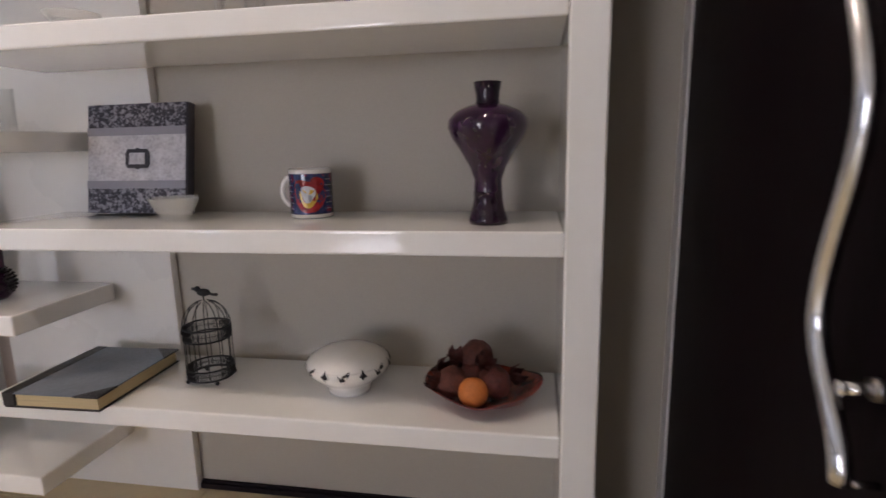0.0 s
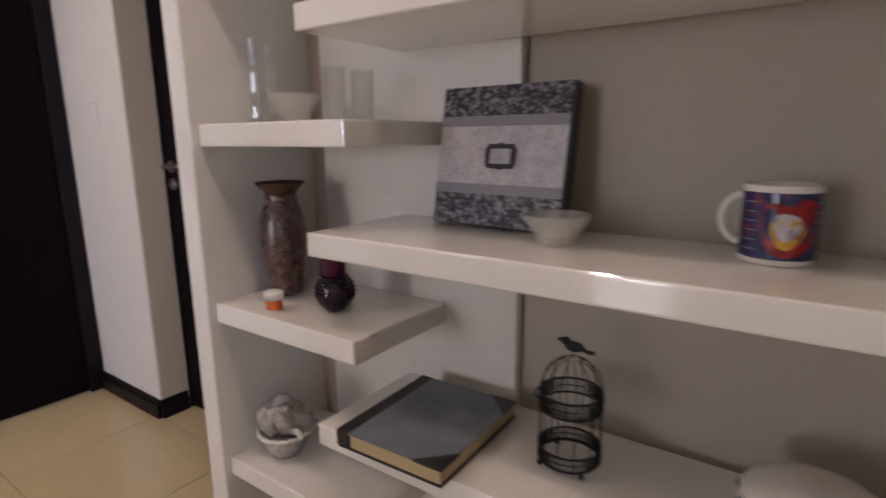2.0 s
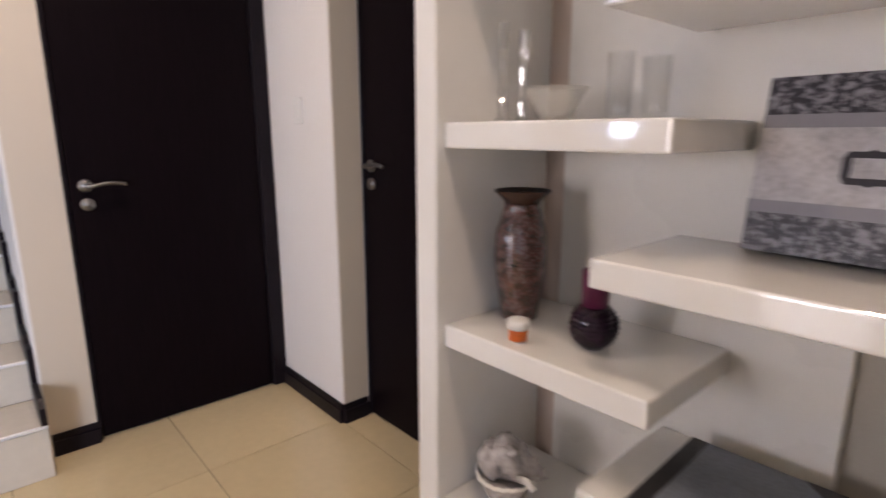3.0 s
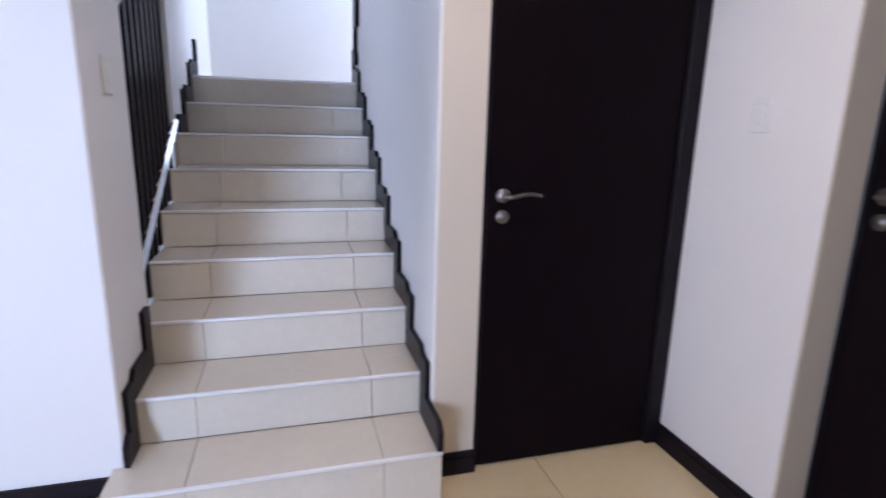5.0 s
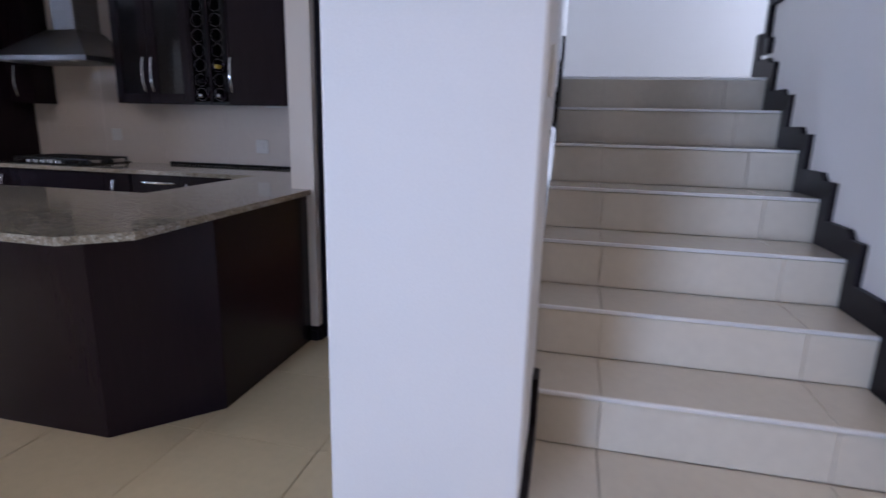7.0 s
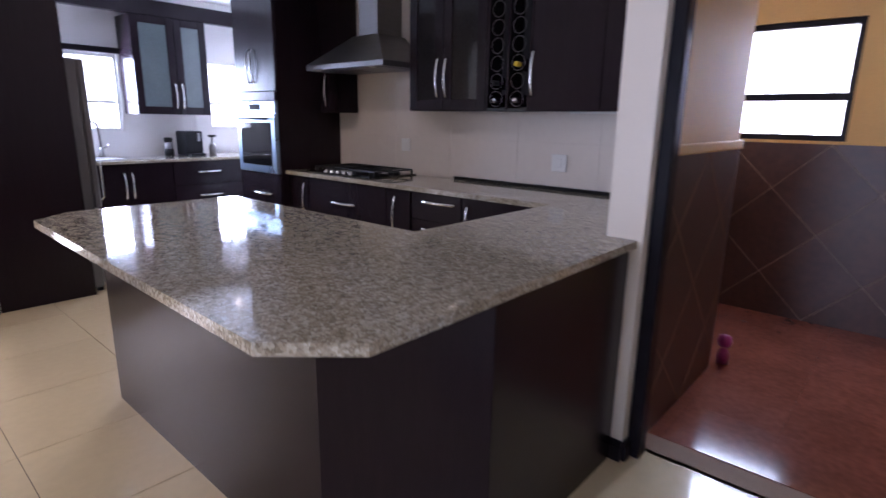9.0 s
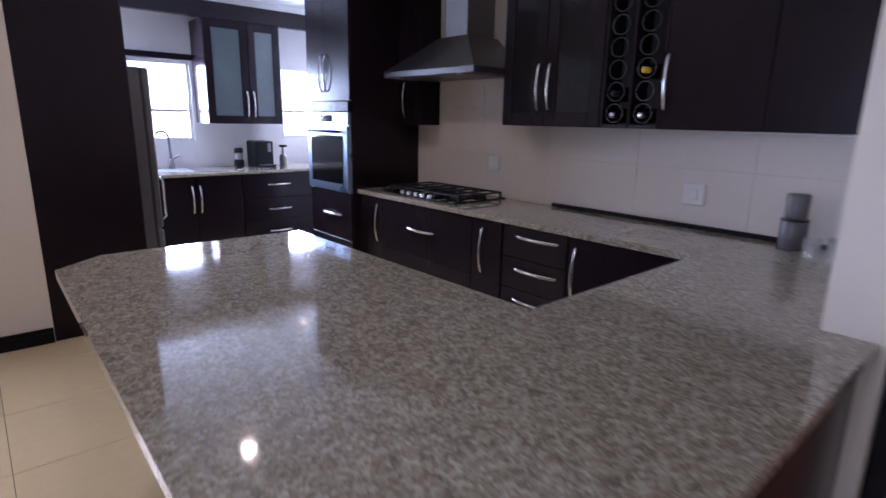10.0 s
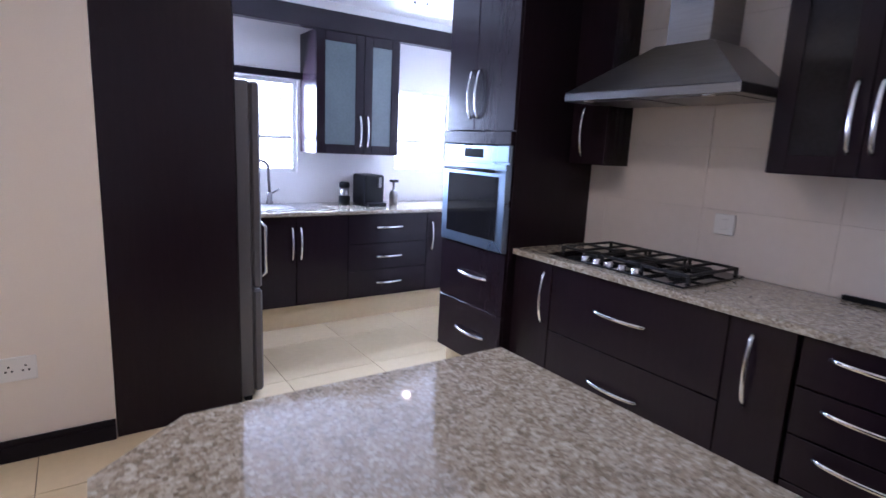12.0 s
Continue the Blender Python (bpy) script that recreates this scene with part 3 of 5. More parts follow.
def stepped_skirting(y0, y1, k0, k1, start=9.0):
    """A dark skirting that climbs with the steps, one block for each step."""
    s = thing("baseboard_stairs", (NX - GO * k0, (y0 + y1) / 2, NZ + RISE * k0), "dark stained skirting climbing with the stair steps", "skirting", kind="structure")
    h = 0.10
    for k in range(k0, k1):
        x, z = NX - GO * k, NZ + RISE * k
        bm = bmesh.new()
        x = min(x, start)
        back = NX - GO * (k + 1)
        prof = [(x + 0.002, z + 0.002), (x + 0.002, z + h - 0.03), (x - 0.03, z + h), (back + h * 0.8, z + h), (back + h * 0.8, z + RISE + h - 0.03), (back + 0.003, z + RISE + h - 0.03), (back + 0.003, z + 0.002)]
        vs = [bm.verts.new((px, y0, pz)) for px, pz in prof]
        f = bm.faces.new(vs)
        r = bmesh.ops.extrude_face_region(bm, geom=[f])
        bmesh.ops.translate(bm, verts=[v for v in r["geom"] if isinstance(v, bmesh.types.BMVert)], vec=(0, y1 - y0, 0))
        bmesh.ops.recalc_face_normals(bm, faces=bm.faces[:])
        part("skirting_step", bm, SKIRT, s)
    return s


stepped_skirting(1.107, 1.1275, 0, 9)
stepped_skirting(0.1005, 0.118, 0, 2, -2.93)
stepped_skirting(0.0625, 0.08, 6, 9)
sk = thing("baseboard_landing", (-5.1, 1.1, 1.6), "dark skirting blocks at the turn of the stairs", "skirting", kind="structure")
part("skirting_block", boxm(-5.148, -5.06, 1.10, 1.1275, 1.72, 1.80), SKIRT, sk)
part("skirting_block", boxm(-5.148, -5.11, 1.10, 1.1275, 1.80, 1.96), SKIRT, sk)
part("skirting_block", boxm(-5.148, -5.0, 1.10, 1.1275, 1.96, 2.2), SKIRT, sk)

# balustrade on the open side
bal = thing("balustrade", (-3.9, 0.03, 0.6), "dark wooden slatted balustrade with a steel lower rail", "balustrade")
for k in range(11):
    x = -3.44 - 0.095 * k
    zb = NZ + RISE * (NX - x) / GO
    part("slat", boxm(x - 0.022, x + 0.022, 0.012, 0.04, zb - 0.25, zb + 1.0, bevel=0.003), SKIRT, bal)
za, zb = NZ + RISE * (NX + 3.42) / GO, NZ + RISE * (NX + 4.40) / GO
part("lower_rail", tube(bmesh.new(), [(-3.42, 0.068, za + 0.10), (-4.41, 0.068, zb + 0.10)], 0.018, 4), CHROME, bal, "steel lower rail reflecting daylight")
part("handrail", tube(bmesh.new(), [(-3.42, 0.03, za + 1.02), (-4.41, 0.03, zb + 1.02)], 0.025, 10), CHROME, bal, "steel handrail", True)


# switches and sockets
def switch(name, at, axis, w, h, label, sockets=0):
    s = thing(name, at, label, "socket" if sockets else "light switch")
    x, y, z = at
    def plate(x0, x1, y0, y1, z0, z1, m, nm, bev=0.003, lab=""):
        part(nm, boxm(x0, x1, y0, y1, z0, z1, bevel=bev), m, s, lab)
    if axis[0] == "y":
        d = 1 if axis[1] == "+" else -1
        plate(x - w / 2, x + w / 2, y, y + 0.01 * d, z - h / 2, z + h / 2, WHITE_PLASTIC, "plate")
        if sockets:
            for k in range(sockets):
                cx = x + (k - (sockets - 1) / 2) * 0.06
                for dx, dz in ((0, 0.013), (-0.011, -0.008), (0.011, -0.008)):
                    plate(cx + dx - 0.004, cx + dx + 0.004, y + 0.0098 * d, y + 0.0107 * d, z + dz - 0.004, z + dz + 0.004, BLACK_PLASTIC, "pin_hole", 0, "dark socket pin hole")
        else:
            plate(x - w / 5, x + w / 5, y, y + 0.014 * d, z - h / 4, z + h / 4, WHITE_PLASTIC, "rocker")
    else:
        d = 1 if axis[1] == "+" else -1
        plate(x, x + 0.01 * d, y - w / 2, y + w / 2, z - h / 2, z + h / 2, WHITE_PLASTIC, "plate")
        plate(x, x + 0.014 * d, y - w / 5, y + w / 5, z - h / 4, z + h / 4, WHITE_PLASTIC, "rocker")
    return s


switch("light_switch", (-2.66, 2.16, 1.385), "y-", 0.075, 0.115, "white plastic light switch on the white wall")
switch("light_switch", (-3.16, 0.10, 1.45), "y+", 0.075, 0.115, "white plastic light switch on the column")
switch("wall_socket", (-2.995, -5.20, 0.43), "y+", 0.14, 0.11, "white plastic double wall socket above the skirting", 2)
switch("wall_socket", (-5.853, -2.297, 1.11), "x+", 0.11, 0.11, "white plastic socket on the splashback tiles")
switch("wall_socket", (-5.853, -3.70, 1.17), "x+", 0.10, 0.10, "white plastic isolator switch beside the hob")

# ---- ceiling downlights ----
for lx, ly, _ in DOWNLIGHTS:
    dl = thing("downlight", (lx, ly, H), "small recessed ceiling downlight, lit", "ceiling light", "ceiling downlights")
    part("rim", lathe(bmesh.new(), [(0.031, H - 0.001), (0.06, H - 0.001), (0.058, H - 0.008), (0.046, H - 0.006), (0.031, H - 0.001)], lx, ly, 24), CHROME, dl, "chrome rim", True)
    part("lens", lathe(bmesh.new(), [(0.0, H - 0.003), (0.030, H - 0.003), (0.030, H - 0.001)], lx, ly, 24), LAMP, dl, "glowing lens")

# bright hazy distance outside the back windows
structure("backdrop_garden", boxm(-9.0, -2.0, -9.05, -9.0, -0.12, 4.5), GLOW, "bright hazy daylight behind the scullery windows", "backdrop")
structure("backdrop_side", boxm(-9.05, -9.0, -4.0, 2.0, -0.12, 4.5), GLOW, "bright hazy daylight behind the washroom window", "backdrop")

# diagonal grout lines of the washroom wall tiles
def diagonals(owner, lo, hi, top, step, place):
    """Grout lines at 45 degrees over a wall from lo to hi, clipped to it; place turns (along, height) into a point."""
    for c in range(-8, 9):
        for sg in (1, -1):
            ends = []
            for z in (0.0, top):
                a = (lo + hi) / 2 + c * step + sg * (z - top / 2)
                q = min(max(a, lo), hi)
                ends.append((q, z + (q - a) * sg))
            (a0, z0), (a1, z1) = ends
            if min(z0, z1) >= -0.001 and max(z0, z1) <= top + 0.001 and abs(z0 - z1) > 0.02:
                part("grout_line", tube(bmesh.new(), [place(a0, z0), place(a1, z1)], 0.0022, 4), LIGHT_GROUT, owner)


diagonals(bpy.data.objects["wall_washroom_tiles_west"], -1.985, -0.05, 1.25, 0.62, lambda a, z: (-7.184, a, z))
diagonals(bpy.data.objects["wall_washroom_dado"], -5.88, -4.92, 1.24, 0.62, lambda a, z: (a, -1.2745, z))
part("corner_trim", tube(bmesh.new(), [(-5.955, -1.30, 0.0), (-5.955, -1.30, 1.245)], 0.006, 6), LIGHT_GROUT, bpy.data.objects["wall_washroom_dado"], "tan corner joint")

# ---- display shelves ----
rack = thing("display_shelf", (-0.4, 2.1, 0), "white gloss built-in display shelf unit against a greige wall", "shelf unit")
part("side_panel", boxm(-1.50, -1.42, 1.875, 2.318, 0, H - 0.002, bevel=0.004), LACQUER, rack)
part("side_panel", boxm(0.672, 0.757, 1.895, 2.318, 0, H - 0.002, bevel=0.004), LACQUER, rack)
part("back_panel", boxm(-1.338, -0.622, 2.285, 2.318, 0.0, H - 0.002, bevel=0.002), PANEL, rack, "white satin back panel")
for z in (1.048, 0.541, 1.567, 2.07):
    part("long_shelf", boxm(-0.996, 0.671, 1.90, 2.284, z - 0.06, z, bevel=0.007, seg=3), LACQUER, rack)
for z in (1.313, 0.797, 0.289, 1.83):
    part("short_shelf", boxm(-1.419, -0.852, 1.90, 2.283, z - 0.062, z, bevel=0.007, seg=3), LACQUER, rack)
structure("wall_niche_strip", boxm(-1.50, -1.34, 2.31, 2.319, 0, H), TAUPE, "pinkish painted strip of wall beside the shelf panel", "wall")

# ---- things on the shelves ----
mat("yellow_foil", (0.75, 0.5, 0.03), 0.35, var=0.05)
mat("pink_plastic", (0.30, 0.02, 0.12), 0.35, var=0.1)
DAMASK = mat("black_silver_damask_paper", (0.1, 0.1, 0.1), 0.4, scale=55, bscale=130, ramp=[(0.40, (0.022, 0.019, 0.028)), (0.49, (0.035, 0.031, 0.042)), (0.54, (0.21, 0.20, 0.225)), (0.7, (0.34, 0.33, 0.36))])
MARBLED = mat("pale_marbled_paper", (0.5, 0.48, 0.5), 0.5, scale=30, bscale=110, ramp=[(0.35, (0.36, 0.34, 0.36)), (0.5, (0.50, 0.48, 0.50)), (0.65, (0.60, 0.58, 0.60))])
RIBBON = mat("grey_ribbon", (0.26, 0.25, 0.28), 0.35, var=0.05, scale=40)
CHARCOAL = mat("charcoal_cloth", (0.03, 0.026, 0.034), 0.55, var=0.2, scale=60, bump=0.2, bscale=300)
BOOK_BLUE = mat("grey_blue_book_cloth", (0.15, 0.17, 0.205), 0.34, var=0.25, scale=14, bump=0.2, bscale=120)
LEATHER = mat("black_book_leather", (0.014, 0.012, 0.014), 0.4, var=0.3, scale=40, bump=0.3, bscale=200)
PAGES = mat("yellowed_pages", (0.55, 0.43, 0.24), 0.8, var=0.2, scale=8, bscale=400, stretch=(1, 1, 30))
MUG_PRINT = mat("navy_and_red_mug_print", (0.02, 0.03, 0.1), 0.2, scale=30, bscale=60, coat=0.3, ramp=[(0.42, (0.012, 0.016, 0.06)), (0.56, (0.03, 0.04, 0.12)), (0.62, (0.18, 0.02, 0.04)), (0.75, (0.25, 0.03, 0.04))])
RED_PRINT = mat("red_mug_print", (0.26, 0.018, 0.02), 0.2, var=0.4, scale=60)
GOLD_PRINT = mat("gold_mug_print", (0.6, 0.36, 0.05), 0.25, var=0.2, scale=60)
RED_DISH = mat("red_brown_lacquered_dish", (0.13, 0.022, 0.012), 0.2, scale=20, bscale=70, coat=0.3, ramp=[(0.34, (0.06, 0.010, 0.006)), (0.5, (0.19, 0.025, 0.012)), (0.66, (0.30, 0.06, 0.025))])
POTPOURRI = mat("dried_red_brown_pods", (0.10, 0.022, 0.016), 0.6, var=0.6, scale=50, bump=0.8, bscale=120)
ORANGE = mat("orange_dried_fruit", (0.50, 0.15, 0.03), 0.6, var=0.2, scale=40, bump=0.3, bscale=150)
BROWN_BALL = mat("brown_dried_ball", (0.11, 0.034, 0.024), 0.75, var=0.4, scale=60, bump=0.6, bscale=140)
MOSAIC = mat("mosaic_glass", (0.1, 0.05, 0.03), 0.12, scale=45, bscale=130, coat=0.7, bump=0.5, ramp=[(0.36, (0.018, 0.009, 0.006)), (0.46, (0.055, 0.026, 0.017)), (0.52, (0.11, 0.032, 0.026)), (0.57, (0.15, 0.12, 0.12)), (0.62, (0.08, 0.035, 0.02)), (0.68, (0.19, 0.025, 0.035))])
PILL_ORANGE = mat("orange_label", (0.62, 0.13, 0.02), 0.4, var=0.1)
COBALT = mat("cobalt_blue_glaze", (0.012, 0.02, 0.22), 0.12, scale=60, bscale=120, coat=0.5, ramp=[(0.35, (0.008, 0.012, 0.12)), (0.6, (0.02, 0.04, 0.34)), (0.68, (0.35, 0.28, 0.08))])
SHELL = mat("grey_white_porcelain", (0.42, 0.39, 0.38), 0.25, var=0.35, scale=25, coat=0.4)
M, L1, L2, LB, TS = 1.049, 1.314, 0.798, 0.290, 1.568
LO = 0.542


def ball(bm, c, r, seg=16, s=(1, 1, 1)):
    bmesh.ops.create_uvsphere(bm, u_segments=seg, v_segments=max(6, seg * 2 // 3), radius=r, matrix=Matrix.Translation(c) @ Matrix.Diagonal((*s, 1)))
    return bm


# patterned keepsake box
alb = thing("photo_box", (-0.66, 2.2, M), "black and silver patterned photo box leaning on the wall", "photo album")
AM = pose(-0.640, 2.178, M + 0.006, -10, 0, -3)
W, HH, T = 0.370, 0.346, 0.036


def at_album(bm):
    bmesh.ops.transform(bm, matrix=AM, verts=bm.verts[:])
    return bm


body = part("body", at_album(boxm(-W / 2, W / 2, 0.003, T, 0, HH, bevel=0.003)), CHARCOAL, alb)
part("lower_band", at_album(boxm(-W / 2 + 0.001, W / 2 - 0.008, 0.0, 0.0028, 0.001, 0.078)), DAMASK, alb, "black and silver damask band")
part("upper_band", at_album(boxm(-W / 2 + 0.001, W / 2 - 0.008, 0.0, 0.0028, 0.272, HH - 0.001)), DAMASK, alb, "black and silver damask band")
part("front_paper", at_album(boxm(-W / 2 + 0.001, W / 2 - 0.008, 0.0004, 0.0028, 0.0785, 0.2715)), MARBLED, alb, "pale marbled paper front")
part("ribbon", at_album(boxm(-W / 2 - 0.001, W / 2 - 0.006, -0.0012, 0.0002, 0.0785, 0.103)), RIBBON, alb, "grey ribbon")
part("ribbon", at_album(boxm(-W / 2 - 0.001, W / 2 - 0.006, -0.0012, 0.0002, 0.246, 0.2715)), RIBBON, alb, "grey ribbon")
bm = bmesh.new()
oct_out = [(-0.044, -0.018), (-0.036, -0.030), (-0.010, -0.030), (0, -0.034), (0.010, -0.030), (0.036, -0.030), (0.044, -0.018), (0.044, 0.018), (0.036, 0.030), (0.010, 0.030), (0, 0.034), (-0.010, 0.030), (-0.036, 0.030), (-0.044, 0.018)]
vs = [bm.verts.new((x + 0.006, -0.0006, z + 0.172)) for x, z in oct_out]
r = bmesh.ops.extrude_face_region(bm, geom=[bm.faces.new(vs)])
bmesh.ops.translate(bm, verts=[v for v in r["geom"] if isinstance(v, bmesh.types.BMVert)], vec=(0, -0.003, 0))
bmesh.ops.recalc_face_normals(bm, faces=bm.faces[:])
lf = part("label_frame", at_album(bm), CHARCOAL, alb, "dark metal label frame")
part("label_card", at_album(boxm(-0.022, 0.034, -0.0052, -0.0038, 0.154, 0.190)), MARBLED, lf, "blank pale label card")

# glass bowl
gb = thing("glass_bowl", (-0.45, 2.08, M), "small cut glass bowl on the gloss shelf", "bowl")
prof = [(0, M), (0.030, M), (0.036, M + 0.006), (0.058, M + 0.045), (0.066, M + 0.066), (0.062, M + 0.066), (0.054, M + 0.045), (0.032, M + 0.012), (0, M + 0.010)]
part("bowl", lathe(bmesh.new(), prof, -0.425, 2.075, 16, 1.07, 1.07), CRYSTAL, gb)

# mug
mg = thing("mug", (0.01, 2.06, M), "white mug printed in navy and red with a round emblem", "mug")
MX, MY = -0.040, 2.160
part("cup", lathe(bmesh.new(), [(0, M), (0.057, M), (0.061, M + 0.004), (0.061, M + 0.136), (0.0595, M + 0.139), (0.057, M + 0.136), (0.057, M + 0.008), (0, M + 0.006)], MX, MY, 40), CHINA, mg, smooth=True)
part("printed_band", lathe(bmesh.new(), [(0.0610, M + 0.011), (0.0616, M + 0.012), (0.0616, M + 0.125), (0.0610, M + 0.126)], MX, MY, 40), MUG_PRINT, mg, "navy printed band")


def curved_patch(bm, a0, a1, z0, z1, r, n=8, oval=False):
    """A patch that lies on the mug's round side."""
    if oval:
        c = bm.verts.new((MX + r * math.cos((a0 + a1) / 2), MY + r * math.sin((a0 + a1) / 2), (z0 + z1) / 2))
        ring = []
        for k in range(20):
            t = 2 * math.pi * k / 20
            wob = 1 + 0.12 * math.sin(3 * t + 0.5)
            a = (a0 + a1) / 2 + wob * (a1 - a0) / 2 * math.cos(t)
            ring.append(bm.verts.new((MX + r * math.cos(a), MY + r * math.sin(a), (z0 + z1) / 2 + wob * (z1 - z0) / 2 * math.sin(t))))
        for k in range(20):
            bm.faces.new((c, ring[k], ring[(k + 1) % 20]))
    else:
        cols = [[bm.verts.new((MX + r * math.cos(a0 + (a1 - a0) * k / n), MY + r * math.sin(a0 + (a1 - a0) * k / n), z)) for z in (z0, z1)] for k in range(n + 1)]
        for p, q in zip(cols, cols[1:]):
            bm.faces.new((p[0], q[0], q[1], p[1]))
    return bm


A = radians(-74)
for k in range(6):
    z = M + 0.026 + 0.0165 * k
    for sg in (-1, 1):
        part("print_line", curved_patch(bmesh.new(), A + sg * 1.02 - 0.2, A + sg * 1.02 + 0.2, z, z + 0.0016, 0.0619), RIBBON, mg, "pale printed line of small unreadable writing")
for k, (a0, a1, z0, z1) in enumerate([(-0.72, 0.30, 0.030, 0.112), (-0.30, 0.80, 0.022, 0.098), (-0.60, 0.62, 0.018, 0.060), (0.10, 0.74, 0.070, 0.118)]):
    part("red_print", curved_patch(bmesh.new(), A + a0, A + a1, M + z0, M + z1, 0.0620 + 0.0001 * k, oval=True), RED_PRINT, mg, "ragged red printed patch")
part("gold_print", curved_patch(bmesh.new(), A - 0.42, A + 0.40, M + 0.032, M + 0.086, 0.0625, oval=True), GOLD_PRINT, mg, "gold printed ring")
part("emblem", curved_patch(bmesh.new(), A - 0.34, A + 0.30, M + 0.046, M + 0.094, 0.0628, oval=True), MARBLED, mg, "white printed emblem")
part("emblem_shade", curved_patch(bmesh.new(), A - 0.02, A + 0.16, M + 0.048, M + 0.068, 0.0631, oval=True), RIBBON, mg, "grey fold of the emblem")
hp = [Vector((MX - 0.058 - 0.036 * math.sin(t), MY + 0.008, M + 0.072 + 0.045 * math.cos(t))) for t in [math.pi * k / 12 for k in range(13)]]
part("handle", tube(bmesh.new(), hp, 0.007, 8), CHINA, mg, smooth=True)

# purple vase
vs_ = thing("vase", (0.488, 2.02, M), "dark purple glossy glass vase with a narrow neck", "vase")
part("body", lathe(bmesh.new(), [(0.036, M + 0.0805), (0.034, M + 0.11), (0.044, M + 0.14), (0.066, M + 0.178), (0.089, M + 0.212), (0.099, M + 0.238), (0.096, M + 0.257), (0.080, M + 0.275), (0.052, M + 0.288), (0.032, M + 0.294), (0.0, M + 0.294)], 0.488, 2.03, 48), PURPLE, vs_, smooth=True)
part("foot", lathe(bmesh.new(), [(0, M), (0.047, M), (0.049, M + 0.008), (0.047, M + 0.018), (0.040, M + 0.040), (0.036, M + 0.062), (0.036, M + 0.080), (0, M + 0.080)], 0.488, 2.03, 48), DARK_PURPLE, vs_, "black glass foot", True)
part("neck", lathe(bmesh.new(), [(0.0295, M + 0.2945), (0.028, M + 0.302), (0.029, M + 0.318), (0.034, M + 0.344), (0.032, M + 0.345), (0.026, M + 0.318), (0.025, M + 0.2945)], 0.488, 2.03, 40), DARK_PURPLE, vs_, "darker flared neck", True)

# book
bk = thing("book", (-0.72, 2.03, LO), "large grey-blue book with black leather corners lying flat", "book")
BM_ = pose(-0.727, 2.035, LO + 0.001, 0, 0, 1.5)
BW, BD, BT = 0.30, 0.355, 0.044


def at_book(bm):
    bmesh.ops.transform(bm, matrix=BM_, verts=bm.verts[:])
    return bm


part("lower_cover", at_book(boxm(-BW / 2, BW / 2, -BD / 2, BD / 2, 0, 0.004, bevel=0.001)), LEATHER, bk)
part("page_block", at_book(boxm(-BW / 2 + 0.006, BW / 2 - 0.006, -BD / 2 + 0.006, BD / 2 - 0.006, 0.0042, BT - 0.0042)), PAGES, bk, "yellowed page edges")
part("upper_cover", at_book(boxm(-BW / 2, BW / 2, -BD / 2, BD / 2, BT - 0.004, BT, bevel=0.001)), BOOK_BLUE, bk, "grey-blue cloth cover")
part("spine", at_book(boxm(-BW / 2 - 0.004, -BW / 2 + 0.035, -BD / 2 - 0.001, BD / 2 + 0.001, 0.0045, BT + 0.001, bevel=0.002)), LEATHER, bk, "black leather spine")
for sy in (-1, 1):
    bm = prism(bmesh.new(), [(BW / 2 + 0.001, sy * (BD / 2 + 0.001)), (BW / 2 - 0.075, sy * (BD / 2 + 0.001)), (BW / 2 + 0.001, sy * (BD / 2 - 0.075))], BT - 0.0045, BT + 0.0008)
    part("corner", at_book(bm), LEATHER, bk, "black leather corner")

# birdcage
cg = thing("birdcage", (-0.345, 2.05, LO), "small black wire birdcage ornament with a bird on top", "birdcage ornament")
CX, CY, CR = -0.391, 2.110, 0.069


def ringpts(r, z, n=36):
    return [(CX + r * math.cos(2 * math.pi * k / n), CY + r * math.sin(2 * math.pi * k / n), z) for k in range(n)]


def band(z0, z1):
    b = part("band", tube(bmesh.new(), ringpts(CR, LO + z0), 0.0026, 6, True), IRON, cg)
    part("band_edge", tube(bmesh.new(), ringpts(CR, LO + z1), 0.0026, 6, True), IRON, b)
    part("band_edge", tube(bmesh.new(), ringpts(CR, LO + (z0 + z1) / 2), 0.0013, 6, True), IRON, b)
    z = (z0 + z1) / 2
    bm = bmesh.new()
    for ph in (0, 1):
        pts = [(CX + CR * math.cos(2 * math.pi * k / 60), CY + CR * math.sin(2 * math.pi * k / 60), LO + z + (z1 - z0) / 2 * (1 if (k + ph) % 2 else -1)) for k in range(60)]
        tube(bm, pts, 0.0023, 5, True)
    part("lattice", bm, IRON, b)


part("base_ring", lathe(bmesh.new(), [(CR - 0.004, LO + 0.012), (CR, LO + 0.012), (CR, LO + 0.016), (CR - 0.004, LO + 0.016), (CR - 0.004, LO + 0.012)], CX, CY, 32), IRON, cg)
band(0.016, 0.046)
band(0.138, 0.174)
for k in range(12):
    a = 2 * math.pi * k / 12
    pts = [(CX + CR * math.cos(a), CY + CR * math.sin(a), LO + 0.016), (CX + CR * math.cos(a), CY + CR * math.sin(a), LO + 0.174)]
    pts += [(CX + CR * math.cos(t) * math.cos(a), CY + CR * math.cos(t) * math.sin(a), LO + 0.174 + 0.080 * math.sin(t)) for t in [k2 * math.pi / 14 for k2 in range(1, 7)]]
    part("wire", tube(bmesh.new(), pts, 0.0015, 5), IRON, cg)
for k in range(4):
    a = 2 * math.pi * (k + 0.5) / 4
    part("foot", ball(bmesh.new(), (CX + CR * math.cos(a), CY + CR * math.sin(a), LO + 0.007), 0.0068, 10), IRON, cg)
